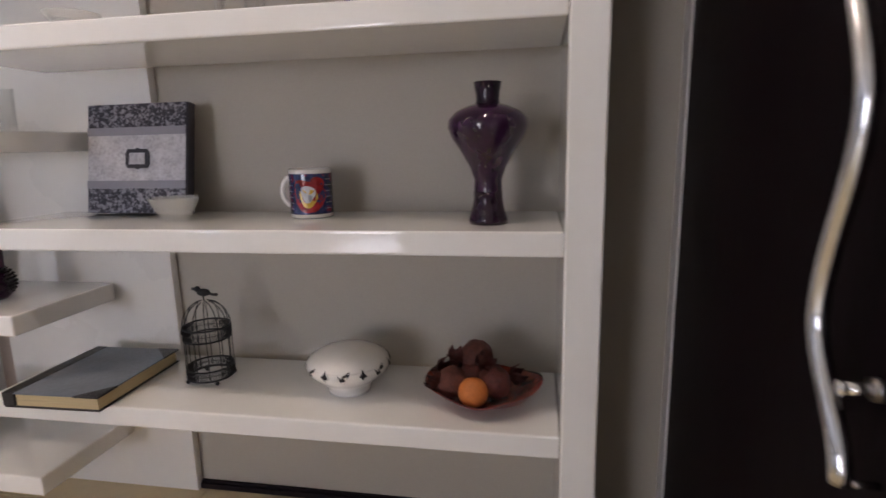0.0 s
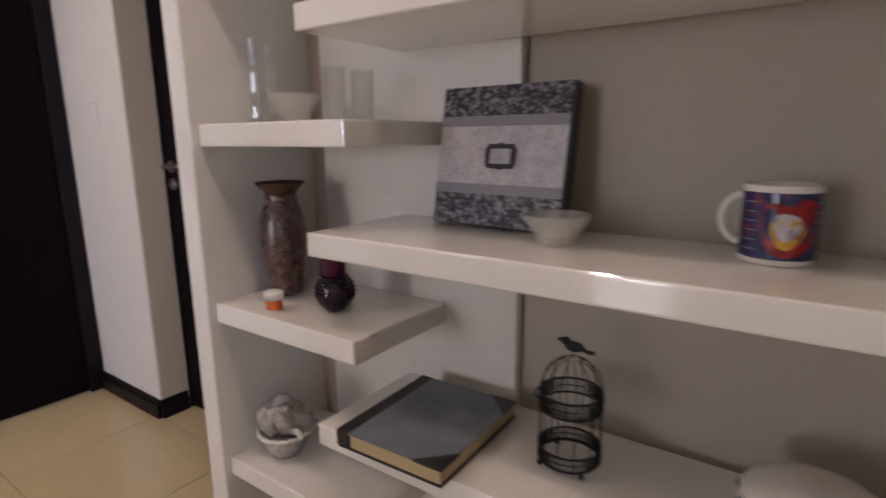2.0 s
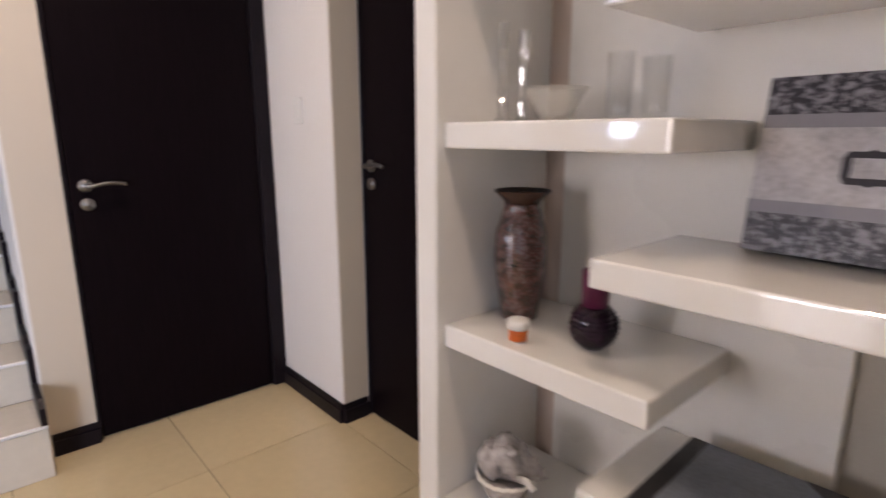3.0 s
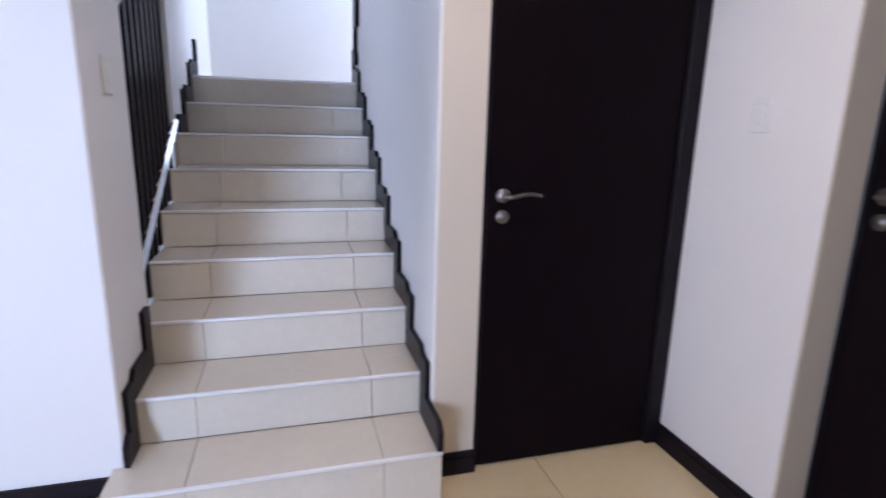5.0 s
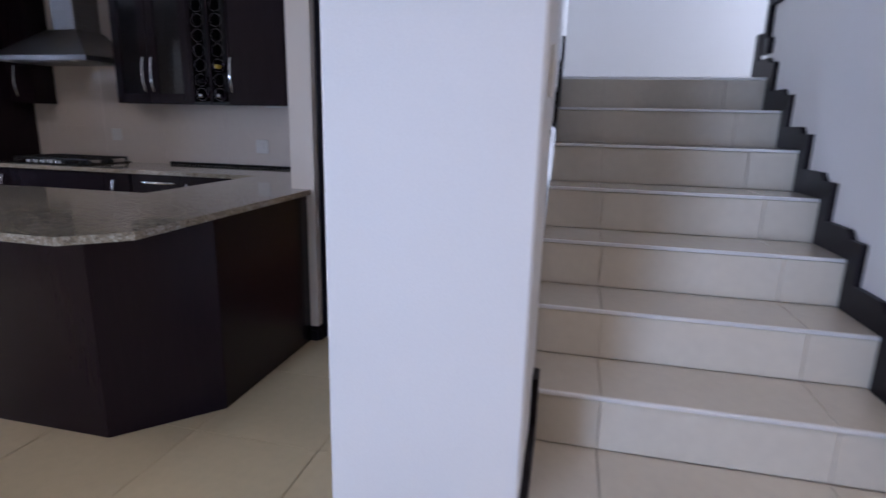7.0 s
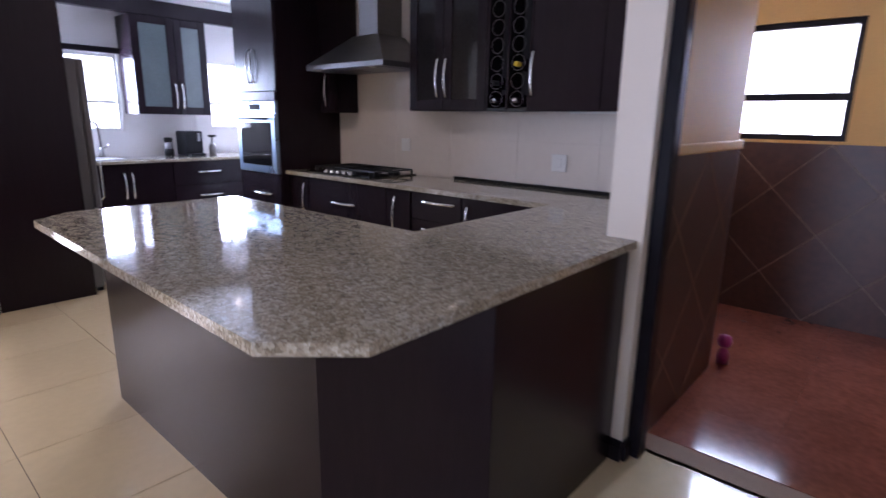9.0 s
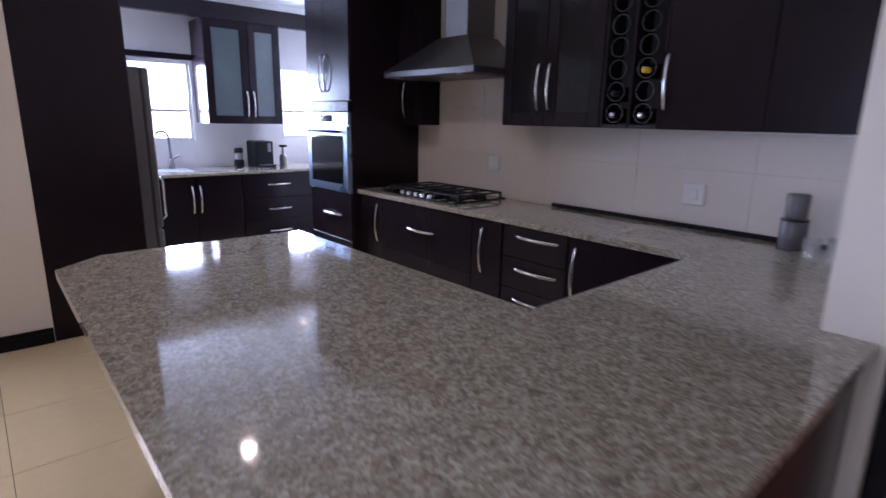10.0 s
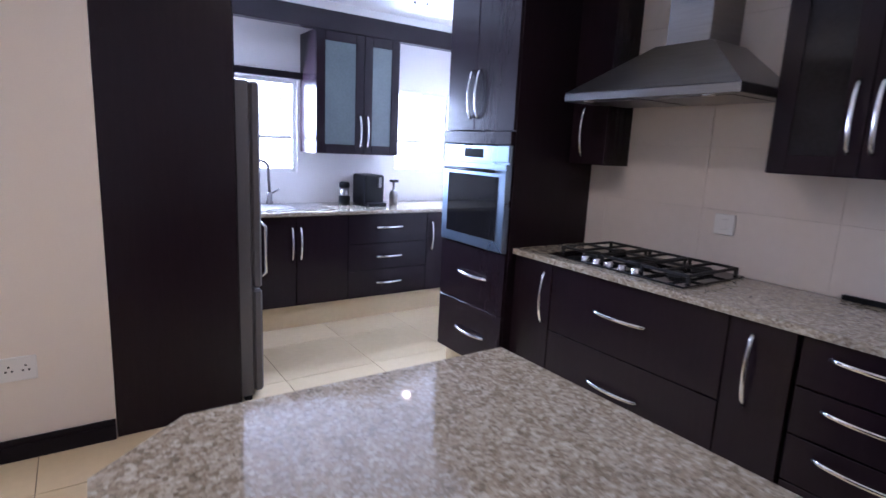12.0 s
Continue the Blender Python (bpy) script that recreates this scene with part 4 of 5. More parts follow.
part("hinge_hook", tube(bmesh.new(), [(CX - CR, CY - 0.01, LO + 0.172), (CX - CR - 0.012, CY - 0.01, LO + 0.160), (CX - CR - 0.014, CY - 0.01, LO + 0.145), (CX - CR, CY - 0.01, LO + 0.14)], 0.0022, 6), IRON, cg)
bm = bmesh.new()
ball(bm, (CX + 0.002, CY, LO + 0.279), 0.015, 14, (1.5, 0.8, 0.8))
ball(bm, (CX - 0.018, CY, LO + 0.289), 0.0095, 12)
for pr in ([(CX - 0.026, CY, LO + 0.290), (CX - 0.036, CY, LO + 0.289)], [(CX + 0.018, CY, LO + 0.278), (CX + 0.034, CY, LO + 0.272), (CX + 0.048, CY, LO + 0.274)]):
    tube(bm, pr, 0.0045, 6, flat=0.5)
tube(bm, [(CX, CY, LO + 0.252), (CX, CY, LO + 0.269)], 0.002, 6)
part("bird", bm, IRON, cg, "black metal bird", True)

# white lidded jar
jr = thing("ginger_jar", (0.097, 2.06, LO), "round white china jar with dark painted marks", "jar")
JX, JY = 0.068, 2.095
part("bowl", lathe(bmesh.new(), [(0, LO), (0.060, LO), (0.063, LO + 0.010), (0.060, LO + 0.018), (0.082, LO + 0.040), (0.114, LO + 0.068), (0.120, LO + 0.084), (0.114, LO + 0.094), (0, LO + 0.095)], JX, JY, 48, 1.02, 1.02), CHINA, jr, smooth=True)
part("lid", lathe(bmesh.new(), [(0.117, LO + 0.0955), (0.108, LO + 0.107), (0.085, LO + 0.121), (0.053, LO + 0.132), (0.02, LO + 0.137), (0, LO + 0.138)], JX, JY, 48, 1.02, 1.02), CHINA, jr, smooth=True)
for k in range(14):
    a0 = 2 * math.pi * k / 14
    bm = bmesh.new()
    w = 0.15 if k % 2 else 0.095
    pts = [(a0 - w, 0.078), (a0 - w * 0.3, 0.083), (a0, 0.090), (a0 + w * 0.35, 0.083), (a0 + w, 0.076), (a0 + w * 0.2, 0.073), (a0, 0.068), (a0 - w * 0.3, 0.073)]
    if k % 2:
        pts = [(a0 - w, 0.084), (a0 - w * 0.4, 0.078), (a0, 0.083), (a0 + w, 0.089), (a0 + w * 0.9, 0.082), (a0 + w * 0.1, 0.071), (a0 - w * 0.5, 0.070)]
    vv = []
    for a, z in pts:
        z = 0.087 + (z - 0.079) * 1.5
        rr = 0.1145 + (z - 0.068) * 0.375 + 0.0024 if z < 0.084 else 0.1226 - (z - 0.084) * 0.36 if z < 0.0955 else 0.1190 - (z - 0.0955) * 0.70
        vv.append(bm.verts.new((JX + 1.022 * rr * math.cos(a), JY + 1.022 * rr * math.sin(a), LO + z)))
    bm.faces.new(vv)
    part("painted_mark", bm, IRON, jr, "dark painted mark")

# dish with dried pods and balls
ds = thing("dish", (0.455, 2.10, LO), "red-brown lacquered oval dish on the shelf", "dish")
DXC, DYC = 0.468, 2.075
bm = lathe(bmesh.new(), [(0, 0), (0.07, 0), (0.09, 0.008), (0.14, 0.026), (0.172, 0.05), (0.176, 0.055), (0.168, 0.051), (0.135, 0.031), (0.085, 0.014), (0, 0.010)], 0, 0, 48, 0.92, 0.78)
for v in bm.verts:
    if v.co.z > 0.03:
        a = math.atan2(v.co.y, v.co.x)
        v.co.z += 0.010 * math.cos(2 * a) + 0.004 * math.sin(5 * a)
        v.co.x += 0.006 * math.sin(3 * a)
bmesh.ops.transform(bm, matrix=pose(DXC, DYC, LO + 0.001, 0, 0, -8), verts=bm.verts[:])
part("dish_body", bm, RED_DISH, ds, smooth=True)


def deco_ball(c, r, m, label, rough=0.0):
    bm = bmesh.new()
    bmesh.ops.create_icosphere(bm, subdivisions=3, radius=r, matrix=Matrix.Translation(c))
    for v in bm.verts:
        d = (v.co - Vector(c)).normalized()
        v.co += d * rough * r * noise.noise(v.co * 60)
    solo("decorative_ball", bm, m, label, "decorative ball", True, group="balls and pods in the dish")


deco_ball((0.448, 1.995, LO + 0.058), 0.040, ORANGE, "orange dried fruit ball in the red dish", 0.06)
deco_ball((0.385, 2.035, LO + 0.066), 0.043, BROWN_BALL, "rough brown ball in the red dish", 0.12)
deco_ball((0.445, 2.11, LO + 0.115), 0.045, BROWN_BALL, "rough dark brown ball on top of the pile", 0.15)
deco_ball((0.50, 2.05, LO + 0.065), 0.045, POTPOURRI, "dark dried pod ball in the dish", 0.25)
deco_ball((0.44, 2.08, LO + 0.062), 0.045, POTPOURRI, "dark dried pod ball in the dish", 0.25)
for k, (px, py, pz, rz) in enumerate([(0.355, 2.06, 0.085, 20), (0.375, 2.11, 0.10, 80), (0.34, 2.09, 0.082, 140), (0.39, 2.085, 0.125, 200), (0.355, 2.02, 0.08, 260), (0.40, 2.13, 0.11, 310), (0.47, 2.07, 0.12, 40), (0.545, 2.09, 0.07, 100)]):
    bm = bmesh.new()
    n = 7
    c = bm.verts.new((0, 0, 0))
    rings = []
    for i in range(3):
        rr = 0.009 + 0.010 * i
        rings.append([bm.verts.new((rr * math.cos(2 * math.pi * j / (2 * n)), rr * math.sin(2 * math.pi * j / (2 * n)), 0.010 * i * i * 0.6 + (0.008 if j % 2 else -0.004) * i)) for j in range(2 * n)])
    for j in range(2 * n):
        bm.faces.new((c, rings[0][j], rings[0][(j + 1) % (2 * n)]))
        for p, q in zip(rings, rings[1:]):
            bm.faces.new((p[j], q[j], q[(j + 1) % (2 * n)], p[(j + 1) % (2 * n)]))
    g = bm.faces[:]
    r = bmesh.ops.solidify(bm, geom=g, thickness=0.003)
    bmesh.ops.transform(bm, matrix=pose(px, py, LO + pz * 0.85, 35 + 20 * (k % 3), 20 - 15 * (k % 4), rz), verts=bm.verts[:])
    solo("dried_pod", bm, POTPOURRI, "curled dried red-brown petal pod in the dish", "dried pod", True, group="balls and pods in the dish")

# mosaic vase
mv = thing("vase", (-1.32, 2.11, L2), "tall brown and red mosaic glass vase", "vase")
VX, VY = -1.325, 2.09
part("body", lathe(bmesh.new(), [(0, L2), (0.046, L2), (0.050, L2 + 0.005), (0.052, L2 + 0.03), (0.064, L2 + 0.10), (0.072, L2 + 0.17), (0.068, L2 + 0.235), (0.052, L2 + 0.285), (0.046, L2 + 0.305), (0.048, L2 + 0.312), (0.044, L2 + 0.312), (0.05, L2 + 0.27), (0.06, L2 + 0.2), (0.05, L2 + 0.06), (0, L2 + 0.02)], VX, VY, 40), MOSAIC, mv, smooth=True)
part("rim", lathe(bmesh.new(), [(0.046, L2 + 0.3125), (0.056, L2 + 0.325), (0.074, L2 + 0.343), (0.073, L2 + 0.346), (0.052, L2 + 0.328), (0.044, L2 + 0.3125)], VX, VY, 40), BROWN_GLASS, mv, "flared brown glass rim", True)

# small pot
cp_ = thing("small_pot", (-1.214, 1.955, L2), "tiny white pot with an orange label", "pot")
part("pot", lathe(bmesh.new(), [(0, L2), (0.020, L2), (0.021, L2 + 0.004), (0.0215, L2 + 0.034), (0, L2 + 0.034)], -1.214, 1.955, 28), WHITE_PLASTIC, cp_, smooth=True)
part("label_band", lathe(bmesh.new(), [(0.0212, L2 + 0.003), (0.0224, L2 + 0.004), (0.0226, L2 + 0.029), (0.0214, L2 + 0.030)], -1.214, 1.955, 28), PILL_ORANGE, cp_, "orange label", True)
part("lid", lathe(bmesh.new(), [(0, L2 + 0.0342), (0.027, L2 + 0.0342), (0.027, L2 + 0.052), (0.025, L2 + 0.054), (0, L2 + 0.054)], -1.214, 1.955, 28), WHITE_PLASTIC, cp_, "white lid", True)

# candle holder
ch = thing("candle_holder", (-1.07, 2.06, L2), "dark purple studded glass ball candle holder", "candle holder")
QX, QY = -1.072, 2.055
bm = lathe(bmesh.new(), [(0, L2), (0.030, L2), (0.046, L2 + 0.014), (0.056, L2 + 0.036), (0.058, L2 + 0.054), (0.053, L2 + 0.076), (0.043, L2 + 0.094), (0.037, L2 + 0.100), (0, L2 + 0.100)], QX, QY, 32, 0.87, 0.87)
part("globe", bm, DARK_PURPLE, ch, smooth=True)
bm = bmesh.new()
for k in range(8):
    e = radians(-38 + 12.5 * k)
    n = max(10, round(24 * math.cos(e)))
    for q in range(n):
        a = 2 * math.pi * (q + 0.5 * (k % 2)) / n
        d = Vector((math.cos(e) * math.cos(a), math.cos(e) * math.sin(a), math.sin(e)))
        bmesh.ops.create_cone(bm, segments=5, radius1=0.0038, radius2=0.0012, depth=0.010,
                              matrix=Matrix.Translation(Vector((QX, QY, L2 + 0.054)) + d * 0.054) @ d.to_track_quat("Z", "Y").to_matrix().to_4x4())
part("studs", bm, DARK_PURPLE, ch, "rows of pointed glass studs")
cd = thing("candle", (QX, QY, L2 + 0.101), "plum coloured pillar candle in the dark holder", "candle")
part("wax", lathe(bmesh.new(), [(0, L2 + 0.101), (0.030, L2 + 0.101), (0.032, L2 + 0.184), (0.030, L2 + 0.187), (0.026, L2 + 0.180), (0, L2 + 0.178)], QX, QY, 28), PLUM, cd, smooth=True)
part("wick", tube(bmesh.new(), [(QX, QY, L2 + 0.177), (QX + 0.001, QY, L2 + 0.190)], 0.001, 5), IRON, cd)

# porcelain basket ornament
po = thing("basket_ornament", (-1.30, 2.02, LB), "grey-white porcelain basket ornament with a lid of flowers", "ornament")
OX, OY = -1.295, 2.02
part("basket", lathe(bmesh.new(), [(0, LB), (0.045, LB), (0.050, LB + 0.008), (0.062, LB + 0.035), (0.078, LB + 0.068), (0.082, LB + 0.075), (0.074, LB + 0.076), (0, LB + 0.06)], OX, OY, 28), SHELL, po, smooth=True)
part("rope_edge", tube(bmesh.new(), [(OX + 0.08 * math.cos(t * math.pi / 20), OY + 0.08 * math.sin(t * math.pi / 20), LB + 0.078 + (0.003 if t % 2 else -0.001)) for t in range(40)], 0.006, 6, True), CHINA, po, smooth=True)
for k in range(9):
    a = k * 2.4
    rr = 0.018 * math.sqrt(k) * 0.95
    bm = bmesh.new()
    bmesh.ops.create_icosphere(bm, subdivisions=3, radius=0.033)
    for v in bm.verts:
        v.co += v.co.normalized() * 0.012 * noise.noise(v.co * 75 + Vector((k, 0, 0)))
        v.co.z *= 1.0 + 0.5 * (k % 3)
    bmesh.ops.transform(bm, matrix=pose(OX + rr * math.cos(a), OY + rr * math.sin(a), LB + 0.108 + 0.055 * (1 - rr / 0.06), 30 * k, 0, 40 * k), verts=bm.verts[:])
    part("porcelain_flower", bm, SHELL, po, smooth=True)
part("beak_spout", tube(bmesh.new(), [(OX + 0.06, OY - 0.02, LB + 0.10), (OX + 0.10, OY - 0.03, LB + 0.115), (OX + 0.12, OY - 0.03, LB + 0.10)], 0.012, 8, flat=0.6), CHINA, po, smooth=True)


# glassware
def candlestick(x, y, z, h):
    g = thing("glass_candlestick", (x, y, z), "slim clear glass candlestick", "candlestick", "glassware on the shelves")
    part("stem", lathe(bmesh.new(), [(0, z), (0.022, z), (0.023, z + 0.006), (0.012, z + 0.016), (0.014, z + 0.05), (0.009, z + 0.06), (0.014, z + 0.075), (0.010, z + 0.09), (0.012, z + h * 0.6), (0.009, z + h * 0.65), (0.015, z + h * 0.7), (0.013, z + h), (0.010, z + h), (0.009, z + h * 0.75), (0, z + h * 0.74)], x, y, 12), CRYSTAL, g)


def tumbler(x, y, z, r, h, glass=None):
    g = thing("glass_tumbler", (x, y, z), "clear straight glass tumbler", "glass", "clear glassware")
    part("glass", lathe(bmesh.new(), [(0, z), (r * 0.85, z), (r * 0.88, z + 0.004), (r, z + h), (r - 0.0025, z + h), (r * 0.84, z + 0.016), (0, z + 0.014)], x, y, 24), glass or GLASS, g, smooth=True)


candlestick(-1.375, 2.06, L1, 0.24)
candlestick(-1.335, 2.09, L1, 0.22)
b2 = thing("glass_bowl", (-1.22, 2.08, L1), "clear faceted glass bowl on the short shelf", "bowl")
part("bowl", lathe(bmesh.new(), [(0, L1), (0.035, L1), (0.04, L1 + 0.008), (0.066, L1 + 0.055), (0.078, L1 + 0.078), (0.073, L1 + 0.078), (0.06, L1 + 0.055), (0.034, L1 + 0.014), (0, L1 + 0.012)], -1.225, 2.08, 12), CRYSTAL, b2)
tumbler(-1.06, 2.08, L1, 0.028, 0.14)
tumbler(-1.0, 2.12, L1, 0.03, 0.13)
bp = thing("trinket_pot", (0.21, 1.99, TS), "cobalt blue and gold trinket pot on the upper shelf", "pot")
part("pot", lathe(bmesh.new(), [(0, TS), (0.052, TS), (0.055, TS + 0.006), (0.055, TS + 0.07), (0.05, TS + 0.078), (0, TS + 0.08)], 0.21, 1.985, 32), COBALT, bp, smooth=True)
candlestick(-0.19, 2.02, TS, 0.2)
tumbler(-0.11, 2.05, TS, 0.03, 0.11)
tumbler(0.575, 2.06, TS, 0.032, 0.12)
b3 = thing("glass_bowl", (-0.62, 2.08, TS), "clear glass bowl on the upper shelf", "bowl")
part("bowl", lathe(bmesh.new(), [(0, TS), (0.035, TS), (0.04, TS + 0.008), (0.066, TS + 0.055), (0.073, TS + 0.055), (0.034, TS + 0.012), (0, TS + 0.012)][:5] + [(0.069, TS + 0.056), (0.034, TS + 0.014), (0, TS + 0.012)], -0.66, 2.06, 16), CRYSTAL, b3)

# ---- kitchen ----
TOP = 0.936
XW = -5.86


def bow_handle(parent, a, b, out, bow=0.028, r=0.0055):
    """A bowed steel bar handle from a to b."""
    a, b, o = Vector(a), Vector(b), Vector(out)
    pts = [a + (b - a) * t + o * (0.004 + bow * math.sin(math.pi * t) ** 0.6) for t in [k / 12 for k in range(13)]]
    return part("handle", tube(bmesh.new(), pts, r, 8, flat=1.6), CHROME, parent, "bowed steel handle", True)


def framed_glass_door(parent, x0, x1, y0, y1, z0, z1, axis, glass):
    """A framed door with a glass panel; the thin way is axis."""
    s = 0.075
    bm = bmesh.new()
    if axis == "x":
        for p, q, lo, hi in ((y0, y0 + s, z0, z1), (y1 - s, y1, z0, z1), (y0 + s, y1 - s, z0, z0 + s), (y0 + s, y1 - s, z1 - s, z1)):
            box(bm, x0, x1, p, q, lo, hi, bevel=0.002)
        d = part("door", bm, WENGE_GLOSS, parent)
        part("pane", boxm((x0 + x1) / 2 - 0.002, (x0 + x1) / 2 + 0.002, y0 + s, y1 - s, z0 + s, z1 - s), glass, d, "glass panel")
    else:
        for p, q, lo, hi in ((x0, x0 + s, z0, z1), (x1 - s, x1, z0, z1), (x0 + s, x1 - s, z0, z0 + s), (x0 + s, x1 - s, z1 - s, z1)):
            box(bm, p, q, y0, y1, lo, hi, bevel=0.002)
        d = part("door", bm, WENGE_GLOSS, parent)
        part("pane", boxm(x0 + s, x1 - s, (y0 + y1) / 2 - 0.002, (y0 + y1) / 2 + 0.002, z0 + s, z1 - s), glass, d, "frosted glass panel")
    return d


# granite worktop
wt = thing("worktop", (-4.3, -2.0, TOP - 0.03), "polished brown-grey granite worktop with clipped corners", "worktop")
SLABS = {
    "slab_island": [(-3.225, -1.469), (-3.383, -1.30), (-4.225, -1.30), (-4.2255, -2.0035), (-4.212, -3.40), (-3.41, -3.405), (-3.25, -3.26)],
    "slab_arm": [(-4.2262, -1.30), (-4.711, -1.30), (-4.711, -1.428), (-5.2645, -1.428), (-5.2645, -2.003), (-4.2267, -2.003)],
    "slab_wall": [(-5.2652, -1.428), (XW + 0.012, -1.428), (XW + 0.012, -4.552), (-5.2652, -4.552)]}
for nm, pts in SLABS.items():
    part(nm, prism(bmesh.new(), pts, TOP - 0.03, TOP, 0.0), GRANITE, wt)
solo("worktop_upstand", boxm(-5.846, -5.825, -3.17, -1.475, TOP + 0.001, TOP + 0.022, bevel=0.003), BLACK_PLASTIC, "thin black strip along the back of the worktop", "strip")

# peninsula carcass
pen = thing("peninsula", (-3.9, -2.3, 0), "dark wood breakfast peninsula with an angled corner", "cabinet")
part("body", prism(bmesh.new(), [(-3.52, -1.66), (-3.852, -1.345), (-4.70, -1.345), (-4.70, -2.03), (-4.19, -2.03), (-4.19, -3.31), (-3.52, -3.31)], 0.0, TOP - 0.031), WENGE_GLOSS, pen)
part("east_panel", boxm(-3.519, -3.50, -3.33, -1.654, 0.0, TOP - 0.0315, bevel=0.001), WENGE_GLOSS, pen)
part("corner_panel", prism(bmesh.new(), [(-3.501, -1.652), (-3.844, -1.327), (-3.851, -1.344), (-3.519, -1.6585)], 0.0, TOP - 0.0315), WENGE_GLOSS, pen)
part("north_panel", boxm(-4.705, -3.846, -1.344, -1.325, 0.0, TOP - 0.0315, bevel=0.001), WENGE_GLOSS, pen)
part("end_panel", boxm(-4.19, -3.52, -3.33, -3.311, 0.0, TOP - 0.0315, bevel=0.001), WENGE_GLOSS, pen)


def base_unit(y0, y1, kind, label):
    """A base unit on the west wall with a recessed tiled plinth."""
    u = thing("base_cabinet", (-5.57, (y0 + y1) / 2, 0.15), label, "cabinet")
    part("body", boxm(XW + 0.015, -5.308, y0 + 0.001, y1 - 0.001, 0.15, TOP - 0.032), WENGE_GLOSS, u)
    g = 0.003
    zs = {"door": [(0.155, 0.90)], "pots": [(0.155, 0.545), (0.551, 0.90)], "drawers": [(0.155, 0.40), (0.406, 0.59), (0.596, 0.75), (0.756, 0.90)], "three": [(0.155, 0.36), (0.366, 0.538), (0.544, 0.716), (0.722, 0.90)]}[kind if kind in ("door", "pots", "drawers", "three") else "door"]
    for lo, hi in zs:
        f = part("door" if len(zs) == 1 else "drawer_front", boxm(-5.307, -5.287, y0 + g, y1 - g, lo, hi, bevel=0.0015), WENGE_GLOSS, u)
        if len(zs) == 1:
            yy = {"door": (y0 + y1) / 2 - 0.026, "door_r": y1 - 0.05, "door_l": y0 + 0.05}[kind]
            bow_handle(f, (-5.287, yy, 0.572), (-5.287, yy, 0.855), (1, 0, 0))
        else:
            c, w = (y0 + y1) / 2 + (0.02 if kind == "three" else -0.03), 0.292
            z = hi - 0.055 if kind != "pots" else hi - 0.165
            bow_handle(f, (-5.287, c - w / 2, z), (-5.287, c + w / 2, z), (1, 0, 0))
    return u


base_unit(-4.552, -4.26, "door_r", "dark wood base cabinet beside the oven tower")
base_unit(-4.26, -3.33, "pots", "dark wood pot drawer unit under the hob")
base_unit(-3.33, -3.09, "door", "narrow dark wood base cabinet")
base_unit(-3.08, -2.64, "three", "dark wood drawer unit with steel handles")
base_unit(-2.64, -2.05, "door_l", "dark wood base cabinet at the inner corner")
structure("trim_plinth", boxm(XW + 0.015, -5.36, -4.552, -2.03, 0, 0.149), TILE, "cream tiled plinth under the base cabinets", "plinth")

# oven tower
tow = thing("oven_tower", (-5.5, -4.88, 0), "tall dark wood oven tower", "cabinet")
TY0, TY1, TX = -5.19, -4.556, -5.235
part("body", boxm(XW + 0.005, TX, TY0, TY1, 0.17, H - 0.02, bevel=0.002), WENGE_GLOSS, tow)
part("plinth", boxm(XW + 0.005, TX - 0.05, TY0 + 0.01, TY1 - 0.005, 0, 0.169), TILE, tow, "cream tiled plinth")
for lo, hi in ((0.18, 0.53), (0.536, 0.895)):
    f = part("drawer_front", boxm(TX + 0.001, TX + 0.02, TY0 + 0.003, TY1 - 0.003, lo, hi, bevel=0.0015), WENGE_GLOSS, tow)
    z = hi - 0.172
    bow_handle(f, (TX + 0.02, -4.99, z), (TX + 0.02, -4.705, z), (1, 0, 0))
part("ledge", boxm(TX + 0.001, TX + 0.035, TY0, TY1, 1.50, 1.575, bevel=0.004), WENGE_GLOSS, tow)
for p, q, hy in ((TY0 + 0.003, -4.913, -4.947), (-4.909, TY1 - 0.003, -4.877)):
    f = part("door", boxm(TX + 0.001, TX + 0.02, p, q, 1.58, H - 0.06, bevel=0.0015), WENGE_GLOSS, tow)
    bow_handle(f, (TX + 0.02, hy, 1.645), (TX + 0.02, hy, 1.918), (1, 0, 0))
ov = thing("oven", (TX, -4.88, 0.9), "built-in brushed steel oven with a black glass door", "oven")
part("body", boxm(TX + 0.001, TX + 0.018, TY0 + 0.012, TY1 - 0.012, 0.90, 1.498, bevel=0.003), OVEN_STEEL, ov)
od = part("oven_door", boxm(TX + 0.019, TX + 0.04, TY0 + 0.014, TY1 - 0.014, 0.905, 1.395, bevel=0.004), OVEN_STEEL, ov)
part("window", boxm(TX + 0.0402, TX + 0.043, TY0 + 0.075, TY1 - 0.075, 0.965, 1.325, bevel=0.001), BLACK_GLASS, od, "black oven glass")
part("handle", tube(bmesh.new(), [(TX + 0.075, TY0 + 0.08, 1.355), (TX + 0.075, TY1 - 0.08, 1.355)], 0.010, 10), BLACK_PLASTIC, od, "dark bar handle", True)
for yy in (TY0 + 0.1, TY1 - 0.1):
    part("handle_post", tube(bmesh.new(), [(TX + 0.04, yy, 1.355), (TX + 0.075, yy, 1.355)], 0.007, 8), STEEL, od)
cp = part("control_panel", boxm(TX + 0.019, TX + 0.032, TY0 + 0.014, TY1 - 0.014, 1.405, 1.495, bevel=0.003), OVEN_STEEL, ov, "steel control panel")
part("display", boxm(TX + 0.0322, TX + 0.034, -4.97, -4.79, 1.425, 1.475), BLACK_GLASS, cp, "black display")

